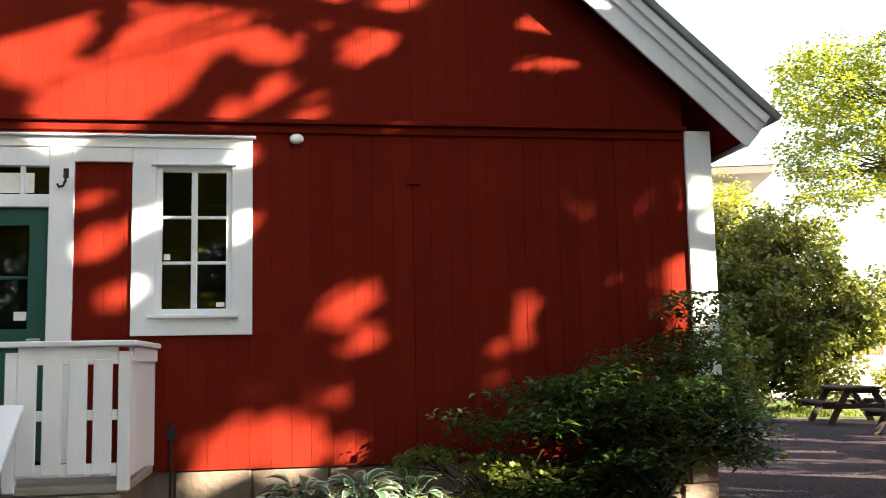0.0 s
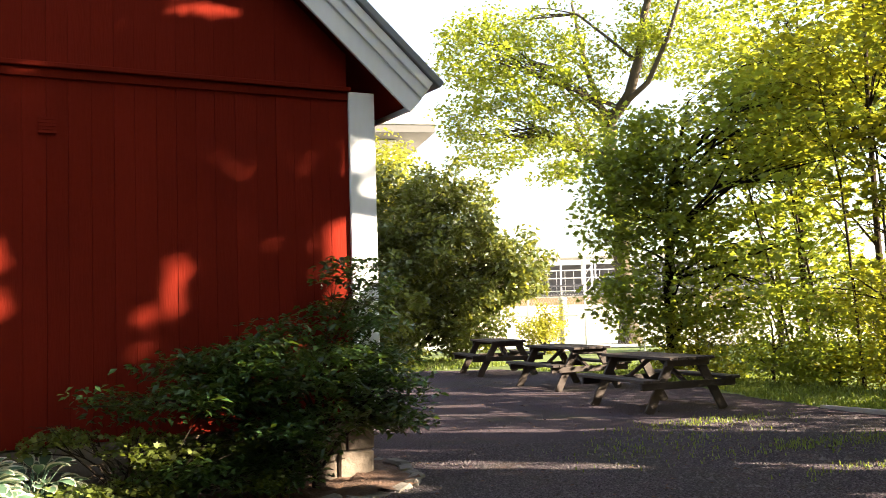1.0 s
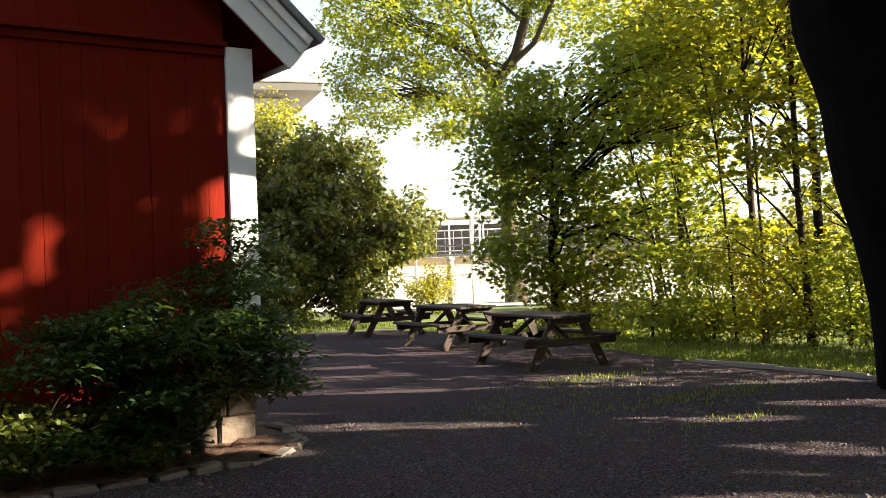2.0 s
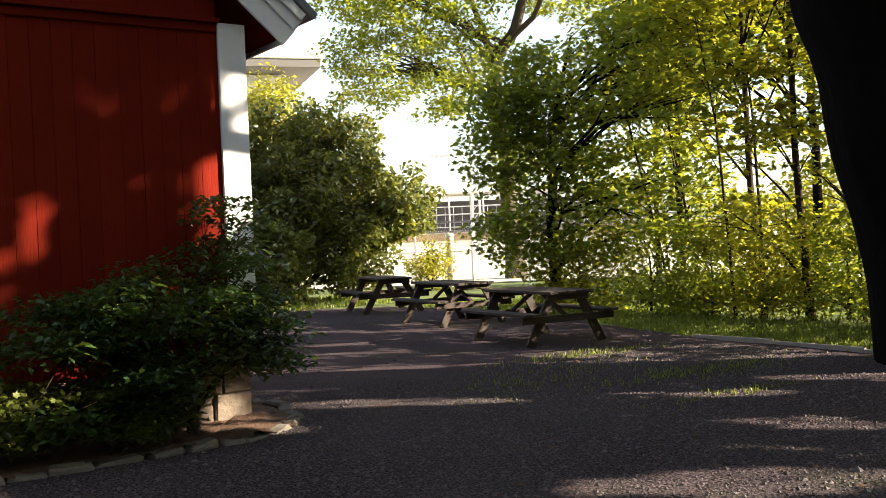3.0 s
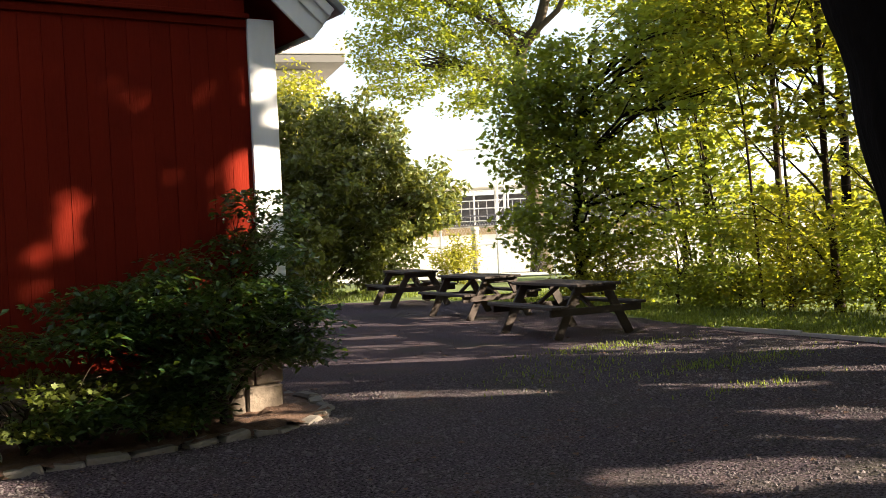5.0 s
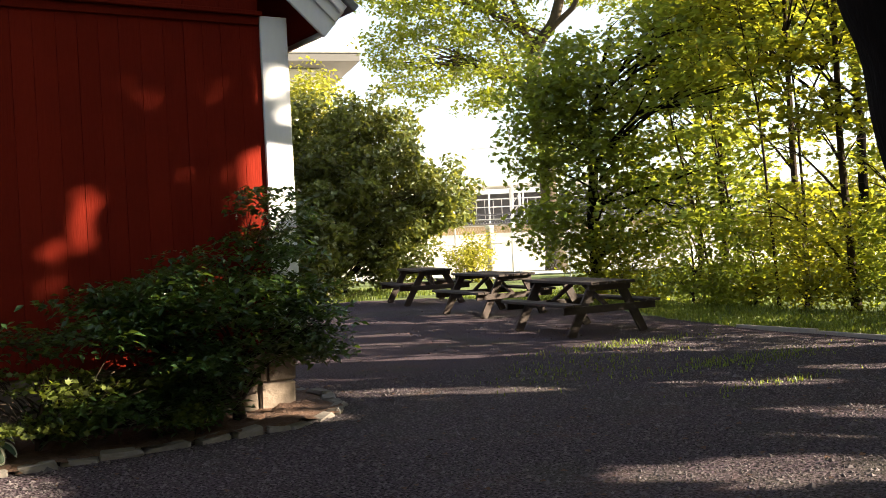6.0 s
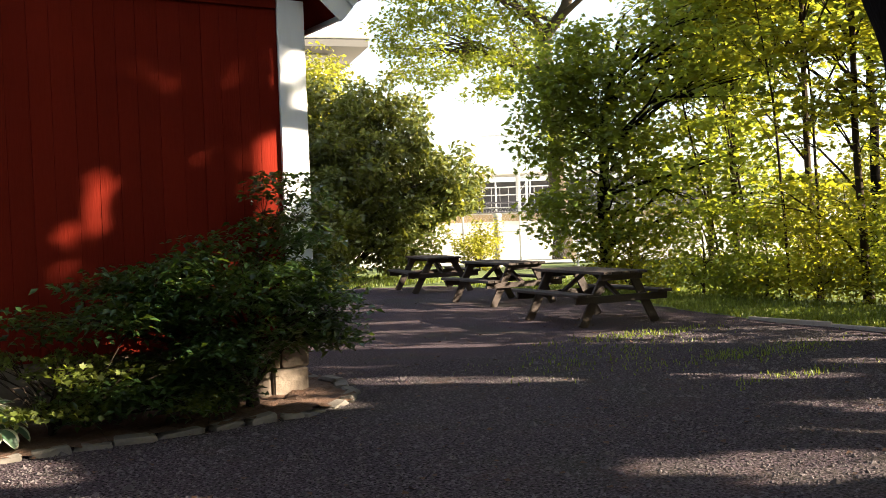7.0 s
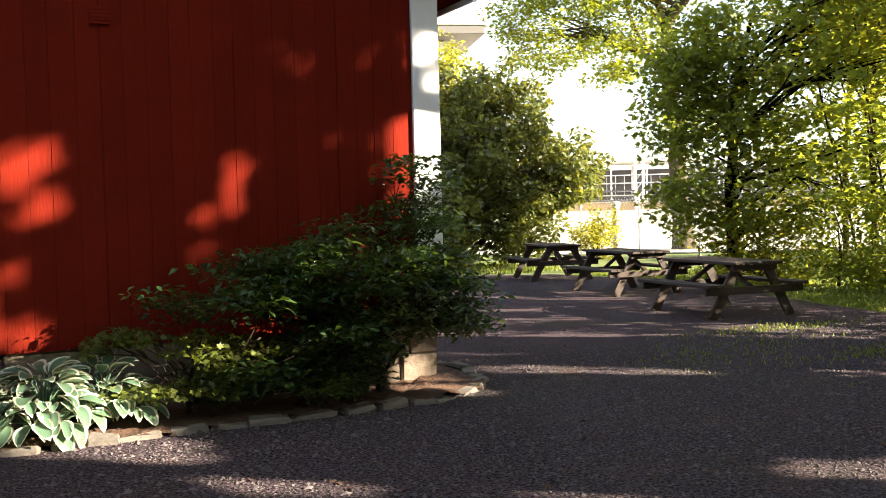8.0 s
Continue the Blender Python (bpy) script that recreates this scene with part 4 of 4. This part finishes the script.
tree("golden_bush", (14.2, 17.8, 0), [(0, 0, 0), (0.05, 0, 0.7), (0.1, 0, 1.3)], [0.03, 0.025, 0.01],
     [((0, 0, 0.8), (1.1, 0.8, 0.9), 50)], 0.12, 44, LEAF_GOLD, "small sunlit yellow bush by the fence", "bush", limbs=14, seed=191, bark=TWIG, spread=(0.35, 0.35, 0.25))

# sunlit hedge on the slope beyond the thicket
rh = np.random.default_rng(410)
hy = rh.uniform(-14, 13, 900)
hedge = leaves("far_hedge", np.stack([rh.uniform(21.5, 25.5, 900) + 0.15 * hy, hy, rh.uniform(0.3, 5.2, 900) * (0.75 + 0.3 * np.sin(hy * 0.9))], 1), (1.0, 1.0, 0.7), 46, 0.22, LEAF_MAPLE, None, 411)
tagged(hedge, "sunlit yellow-green hedge beyond the thicket", "hedge", kind="stuff")


# ---- far railway side ----
def far_at(px_angle, dist):
    """A place at that bearing (degrees from +y towards +x) and distance from the yard's middle viewpoint."""
    a = radians(px_angle)
    return (-3.66 + dist * math.sin(a), -9.08 + dist * math.cos(a), 0)


viaduct = thing("railway_wall", far_at(36, 62), "pale concrete railway wall with fence panels", "railway wall", rz=-36)
part("wall", boxed((-22, 0, -0.5), (16, 1.2, 2.0), 0.05), CONCRETE, viaduct)
part("coping", boxed((-22, -0.15, 2.0), (16, 1.3, 2.09), 0.03), SLATE, viaduct, "dark coping")
part("band", boxed((-22, -0.03, 1.45), (16, 0.0, 1.9), 0.01), OCHRE, viaduct, "ochre weathered band")
for z in (2.25, 2.6):
    part("rail", boxed((-22, 0.3, z), (16, 0.4, z + 0.09), 0.01), SLATE, viaduct, "dark steel rail")
for i in range(20):
    part("rail_post", boxed((-21.5 + i * 1.95, 0.32, 2.09), (-21.42 + i * 1.95, 0.38, 2.6), 0.01), SLATE, viaduct)
part("plinth", boxed((-22, -0.6, -0.5), (16, 0, 0.9), 0.05), PLASTER, viaduct)
fence2 = thing("platform_fence", far_at(36, 63.5), "pale steel fence along the railway", "fence", rz=-36)
for i in range(16):
    part("post", boxed((-19 + i * 2.2, -0.05, 1.9), (-18.9 + i * 2.2, 0.05, 4.3), 0.01), STEEL, fence2)
for z in (2.6, 3.1, 3.6, 4.2):
    part("rail", boxed((-19, -0.03, z), (15, 0.03, z + 0.07), 0.01), STEEL, fence2)
for i in range(60):
    part("bar", boxed((-18.7 + i * 0.55, -0.015, 2.2), (-18.66 + i * 0.55, 0.015, 3.62), 0), STEEL, fence2)
shed = thing("station_canopy", far_at(37, 78), "pale station canopy behind the tracks", "canopy", rz=-36)
part("roof_deck", boxed((-12, -2, 5.0), (14, 3, 5.25), 0.05), PLASTER, shed)
for i in range(6):
    part("column", boxed((-11 + i * 4.8, 0, 0), (-10.75 + i * 4.8, 0.25, 5.0), 0.02), STEEL, shed)
# flat grey stand-in for a far hazy dark roof
part("back_screen", boxed((-12, 2.7, 0.5), (14, 2.9, 4.6), 0.02), SLATE, shed, "grey sheet standing in for a far hazy roof")

mast = thing("catenary_mast", far_at(36.35, 60), "pale lattice railway mast", "mast", rz=-36)
for sx in (-0.22, 0.22):
    part("leg", boxed((sx - 0.07, -0.07, -0.1), (sx + 0.07, 0.07, 8.5), 0.01), STEEL, mast)
for i in range(14):
    part("lattice_bar", bar((-0.22, 0, 0.3 + i * 0.58), (0.22, 0, 0.88 + i * 0.58), 0.05, 0.05, 0), STEEL, mast)
part("arm", boxed((-2.6, -0.05, 6.6), (0.2, 0.05, 6.72), 0.01), STEEL, mast)
copy_thing(mast, pose(*far_at(38.6, 72), 0, 0, -36))

fence = thing("chain_link_fence", far_at(33.2, 33), "grey chain link fence with steel posts", "fence", rz=-34)
for i in range(8):
    part("post", boxed((-6 + i * 1.9, -0.03, -0.1), (-5.94 + i * 1.9, 0.03, 2.1 if i % 3 else 2.5), 0.008), STEEL, fence)
for z in (0.1, 1.2, 2.0):
    part("rail", boxed((-6, -0.02, z), (7.3, 0.02, z + 0.035), 0.006), STEEL, fence)
verts, faces = [], []
for i in range(150):
    for lean in (-1, 1):
        x = -6 + i * 0.09
        n = len(verts)
        verts += [(x, 0, 0.1), (x + 0.006, 0, 0.1), (x + 0.006 + lean * 0.9, 0.0, 2.0), (x + lean * 0.9, 0.0, 2.0)]
        faces.append((n, n + 1, n + 2, n + 3))
mesh_from("mesh_wire", verts, faces, STEEL, fence)
pillar = thing("gate_pillar", far_at(34.75, 34), "grey round post with yellow cap", "post")
store = ([], [])
tube(store, [(0, 0, -0.1), (0, 0, 0.9), (0, 0, 1.72)], [0.14, 0.14, 0.13], 14)
mesh_from("shaft", *store, GREYWOOD, pillar, True)
store = ([], [])
tube(store, [(0, 0, 1.722), (0, 0, 1.80), (0, 0, 1.84)], [0.155, 0.15, 0.05], 14)
mesh_from("cap", *store, HOSTA_EDGE, pillar, True)

block = thing("white_building", far_at(22.9, 52), "white building with wide flat eaves", "building", rz=-16)
part("wall", boxed((-14, 0, -0.2), (2.3, 12, 10.59), 0.05), PLASTER, block)
part("roof", boxed((-15, -2.2, 11.02), (4.1, 13.5, 11.8), 0.05), PLASTER, block, "flat white roof slab")
# darker than the roof: shade under the eaves is in this colour
part("soffit", boxed((-14.9, -2.1, 10.6), (4.0, 13.4, 11.015), 0.02), SOFFIT_SHADE, block, "underside of the eaves, shade put into its grey")
for i in range(4):
    for z in (1.2, 4.4, 7.4):
        w = part("window", boxed((-12 + i * 3.6, -0.06, z), (-10.4 + i * 3.6, -0.01, z + 1.7), 0.02), WHITE, block)
        part("pane", boxed((-11.88 + i * 3.6, -0.075, z + 0.12), (-10.52 + i * 3.6, -0.065, z + 1.58), 0), GLASS, w)

# ---- edging of the grass ----
edging = thing("edging_boards", (0, 0, 0), "pale wooden edging boards along the grass", "edging")
pts = [(7.85, -4.2), (7.86, -1.7), (8.0, -0.2), (8.06, 1.3)]
for a, b in zip(pts, pts[1:]):
    part("edging_board", bar((*a, 0.03), (*b, 0.005), 0.05, 0.08, 0.008), GREYWOOD, edging)


def blades(name, spots, height, mat, label, seed, width=0.012):
    """Grass as single bent blades."""
    rng = np.random.default_rng(seed)
    p = np.asarray(spots)
    n = len(p)
    h = height * rng.uniform(0.45, 1.2, n)
    yaw = rng.uniform(0, 2 * np.pi, n)
    out = rng.uniform(0.1, 0.7, n) * h
    d = np.stack([np.cos(yaw), np.sin(yaw), np.zeros(n)], 1)
    s = np.stack([-np.sin(yaw), np.cos(yaw), np.zeros(n)], 1) * width
    base = np.concatenate([p, np.zeros((n, 1))], 1)
    up = np.array([0, 0, 1.0])
    mid = base + d * (out * 0.35)[:, None] + up * (h * 0.62)[:, None]
    tip = base + d * out[:, None] + up * h[:, None]
    v = np.stack([base - s, base + s, mid + s * 0.7, mid - s * 0.7, tip], 1).reshape(-1, 3)
    k = np.arange(n) * 5
    faces = [(a, a + 1, a + 2, a + 3) for a in k.tolist()] + [(a + 3, a + 2, a + 4) for a in k.tolist()]
    return tagged(mesh_from(name, v.tolist(), faces, mat), label, "grass", kind="stuff")


rg = np.random.default_rng(4)
edge_y = [-30, -9, -4, -1.7, 1.3, 3.1, 5.6, 9.5, 12.6]
edge_x = [9, 8.2, 7.6, 7.85, 8.05, 8.4, 9.4, 9.9, 9.2]
yy = rg.uniform(-7, 12, 26000)
xx = np.interp(yy, edge_y, edge_x) + 0.05 + rg.gamma(1.6, 0.9, len(yy))
blades("grass_strip", np.stack([xx, yy], 1), 0.065, GRASS, "uneven sunlit grass between gravel and thicket", 5)
yb = rg.uniform(13.4, 17.5, 9000)
blades("grass_patch", np.stack([rg.uniform(1.0, 10.5, 9000), yb], 1), 0.13, GRASS, "rough grass before the bushes", 6)
tuft = []
for cx, cy, n, sx, sy in ((5.4, -1.2, 420, 0.9, 0.2), (5.0, -1.0, 60, 0.15, 0.12), (5.6, 1.1, 420, 0.7, 0.2), (4.3, 0.2, 160, 0.9, 0.3), (4.4, -2.5, 120, 0.5, 0.12), (3.4, -0.6, 160, 0.7, 0.4)):
    tuft.append(np.stack([rg.normal(cx, sx, n), rg.normal(cy, sy, n)], 1))
blades("grass_tufts", np.concatenate(tuft), 0.045, GRASS, "thin grass tufts growing through gravel", 7, 0.008)


# ---- hostas ----
def hosta_leaf(k):
    """Broad ribbed leaf, arching, cream along its margin."""
    rng = random.Random(k)
    bm = bmesh.new()
    nu, nv = 8, 8
    cup, bend, wide = rng.uniform(0.10, 0.28), rng.uniform(0.25, 0.6), rng.uniform(0.62, 0.8)
    grid = []
    for i in range(nu + 1):
        u = i / nu
        w = wide * 0.5 * (math.sin(math.pi * min(1, u * 0.98 + 0.02)) ** 0.62) * (1.0 - 0.25 * u)
        row = []
        for j in range(nv + 1):
            s = 2 * j / nv - 1
            z = 0.32 * u - bend * u * u + cup * w * s * s * 2 + 0.012 * math.cos(s * 14) * (1 - u)
            row.append(bm.verts.new((s * w, u, z)))
        grid.append(row)
    for i in range(nu):
        for j in range(nv):
            f = bm.faces.new((grid[i][j], grid[i][j + 1], grid[i + 1][j + 1], grid[i + 1][j]))
            f.material_index = 1 if j in (0, nv - 1) or i == nu - 1 else 0
            f.smooth = True
    bmesh.ops.remove_doubles(bm, verts=bm.verts, dist=1e-4)
    me = bpy.data.meshes.new("leaf_blade")
    bm.to_mesh(me)
    bm.free()
    me.materials.append(HOSTA_IN)
    me.materials.append(HOSTA_EDGE)
    return me


HLEAF = [hosta_leaf(k) for k in range(5)]


def hosta(at, n, size, seed, label):
    rng = random.Random(seed)
    root = thing("hosta_plant", at, label, "plant", "hostas in the bed")
    store = ([], [])
    for i in range(n):
        ring_r = rng.uniform(0.0, 1.0) ** 0.7
        yaw = rng.uniform(0, 360)
        reach = 0.05 + 0.36 * ring_r
        z = 0.44 - 0.30 * ring_r ** 1.4 + rng.uniform(-0.03, 0.04)
        a = radians(yaw)
        p = Vector((-math.sin(a) * reach, math.cos(a) * reach, z))
        leaf = new("leaf", HLEAF[i % 5])
        leaf.parent = root
        leaf.matrix_basis = pose(*p, 28 - 62 * ring_r + rng.uniform(-14, 14), rng.uniform(-18, 18), yaw + rng.uniform(-25, 25)) @ Matrix.Diagonal([size * rng.uniform(0.7, 1.1)] * 3 + [1])
        tube(store, [(p.x * 0.1, p.y * 0.1, 0), (p.x * 0.5, p.y * 0.5, p.z * 0.75), tuple(p)], [0.008, 0.006, 0.004], 5)
    mesh_from("stalk", *store, HOSTA_IN, root, True)
    return root


hosta((-3.42, -0.72, 0.03), 120, 0.22, 1, "large hosta with cream-edged green leaves")
hosta((-3.95, -0.62, 0.03), 100, 0.21, 2, "hosta with white-margined leaves by the wall")
hosta((-2.98, -0.52, 0.03), 70, 0.20, 3, "smaller white-edged hosta beside the shrub")
hosta((-3.05, -0.40, 0.03), 40, 0.20, 4, "narrow pale hosta behind the others")

# ---- loose gravel and litter ----
octa = np.array([(1, 0, 0), (-1, 0, 0), (0, 1, 0), (0, -1, 0), (0, 0, 0.7), (0, 0, -0.5)], float)
ofac = np.array([(0, 2, 4), (2, 1, 4), (1, 3, 4), (3, 0, 4)])


def scatter(name, n, xr, yr, size, mat, label, seed):
    rng = np.random.default_rng(seed)
    c = np.stack([rng.uniform(*xr, n), rng.uniform(*yr, n), np.full(n, 0.002)], 1)
    s = size * rng.lognormal(0, 0.45, n)
    a = rng.uniform(0, np.pi, n)
    o = octa[None] * (1 + rng.uniform(-0.35, 0.35, (n, 6, 3)))
    x = o[..., 0] * np.cos(a)[:, None] - o[..., 1] * np.sin(a)[:, None] * 0.7
    y = o[..., 0] * np.sin(a)[:, None] + o[..., 1] * np.cos(a)[:, None] * 0.7
    v = c[:, None] + np.stack([x, y, o[..., 2] * 0.8], -1) * s[:, None, None]
    f = (np.arange(n)[:, None, None] * 6 + ofac[None]).reshape(-1, 3)
    return tagged(mesh_from(name, v.reshape(-1, 3).tolist(), f.tolist(), mat), label, "gravel", kind="stuff")


scatter("loose_gravel", 70000, (-4, 7.5), (-6.5, 1.0), 0.0095, PEBBLE, "loose small grey gravel stones", 31)
scatter("coarse_gravel", 2500, (-4, 7.8), (-6.5, 9), 0.012, PEBBLE, "scattered larger gravel stones", 32)
lr = np.random.default_rng(77)
litter = leaves("fallen_leaves", np.stack([lr.uniform(-3, 7.5, 900), lr.uniform(-6, 9, 900), np.full(900, 0.012)], 1), (0.02, 0.02, 0.004), 1, 0.055, SOIL, None, 78, 0.8, tilt=0.15, hang=0.0)
tagged(litter, "dry brown fallen leaves on the gravel", "leaves", kind="stuff")


# ---- kerb stones round the bed ----
def stone_mesh(seed, lx, ly, lz):
    rng = random.Random(seed)
    bm = boxed((-lx / 2, -ly / 2, -0.08), (lx / 2, ly / 2, lz), 0.026)
    for v in bm.verts:
        v.co += Vector((rng.uniform(-1, 1) * 0.014, rng.uniform(-1, 1) * 0.014, rng.uniform(-1, 1) * 0.008))
    me = bpy.data.meshes.new("stone")
    bm.to_mesh(me)
    bm.free()
    me.materials.append(KERB)
    return me


kerb = thing("stone_kerb", (0, 0, 0), "rough grey stones edging the planting bed", "kerb")
stones = [stone_mesh(k, 0.34, 0.16, 0.06) for k in range(6)]
KP = [Vector((*p, 0)) for p in [(-4.95, -1.08), (-3.6, -1.15), (-2.2, -1.09), (-0.95, -1.05), (-0.30, -1.02), (0.28, -0.70), (0.55, -0.25), (0.68, 0.42), (0.58, 1.0)]]
rk = random.Random(9)
lengths = [(b - a).length for a, b in zip(KP, KP[1:])]
pos = 0.18
while pos < sum(lengths):
    q, i = pos, 0
    while q > lengths[i]:
        q -= lengths[i]
        i += 1
    p = KP[i].lerp(KP[i + 1], q / lengths[i])
    t = KP[i + 1] - KP[i]
    s = new("stone", stones[rk.randrange(6)])
    s.parent = kerb
    k = rk.uniform(0.55, 1.1)
    s.matrix_basis = pose(p.x, p.y, rk.uniform(-0.03, 0.006), rk.uniform(-9, 9), rk.uniform(-6, 6), math.degrees(math.atan2(t.y, t.x)) + rk.uniform(-13, 13)) @ Matrix.Diagonal((k, rk.uniform(0.85, 1.15), 1, 1))
    pos += 0.365 * k

# ---- foundation stones ----
rf = random.Random(14)
for z0, z1, x in ((-0.05, 0.265, -5.25), (0.272, FOOT - 0.006, -5.1)):
    while x < 0.2:
        w = min(rf.uniform(0.35, 0.8), 0.225 - x)
        if w < 0.12:
            break
        bm = boxed((x + 0.008, 0.012 + rf.uniform(0, 0.02), z0), (x + w - 0.008, 0.079, z1), 0.016)
        for v in bm.verts:
            v.co += Vector((rf.uniform(-1, 1) * 0.008, rf.uniform(-1, 1) * 0.01 if v.co.y < 0.05 else 0, rf.uniform(-1, 1) * 0.004))
        part("stone", bm, STONE, found)
        x += w

# ---- red boards, one by one ----
rb = random.Random(3)
shared = {}


def board(x, w, z0, z1, y, slant=None):
    key = (round(w, 3), round(z1 - z0, 3), slant is None)
    if slant is None and key in shared:
        me = shared[key]
    else:
        bm = boxed((0, 0, 0), (w, 0.03, z1 - z0), 0.0025) if slant is None else prism([(0, 0), (w, 0), (w, slant[1] - z0), (0, slant[0] - z0)], 0, 0.03)
        me = bpy.data.meshes.new("board")
        bm.to_mesh(me)
        bm.free()
        me.materials.append(RED)
        shared[key] = me
    b = new("board", me)
    b.parent = house
    b.location = (x, y, z0)


skip = [(-5.50, -4.40, 1.82, 3.60), (-7.52, -6.03, 0.68, 3.60)]
x = 0.0
while x > WALL_L + 0.1:
    w = (0.195, 0.21, 0.18)[rb.randrange(3)]
    xa = max(x - w, WALL_L)
    ww = x - xa - 0.002
    y = 0.0 + rb.uniform(-0.004, 0.003)
    cuts = [s for s in skip if s[0] < xa + ww and s[1] > xa]
    if not cuts:
        board(xa, ww, FOOT, BELT - 0.10, y)
    else:
        s = cuts[0]
        board(xa, ww, FOOT, s[2], y)
        board(xa, ww, s[3] + 0.1, BELT - 0.10, y)
        if xa < s[0] - 0.02:
            board(xa, s[0] - xa, s[2], s[3] + 0.1, y)
        if xa + ww > s[1] + 0.02:
            board(s[1], xa + ww - s[1], s[2], s[3] + 0.1, y)
    board(xa, ww, BELT + 0.03, 0, y, (roof_z(xa) + 0.1, roof_z(xa + ww) + 0.1))
    x = xa
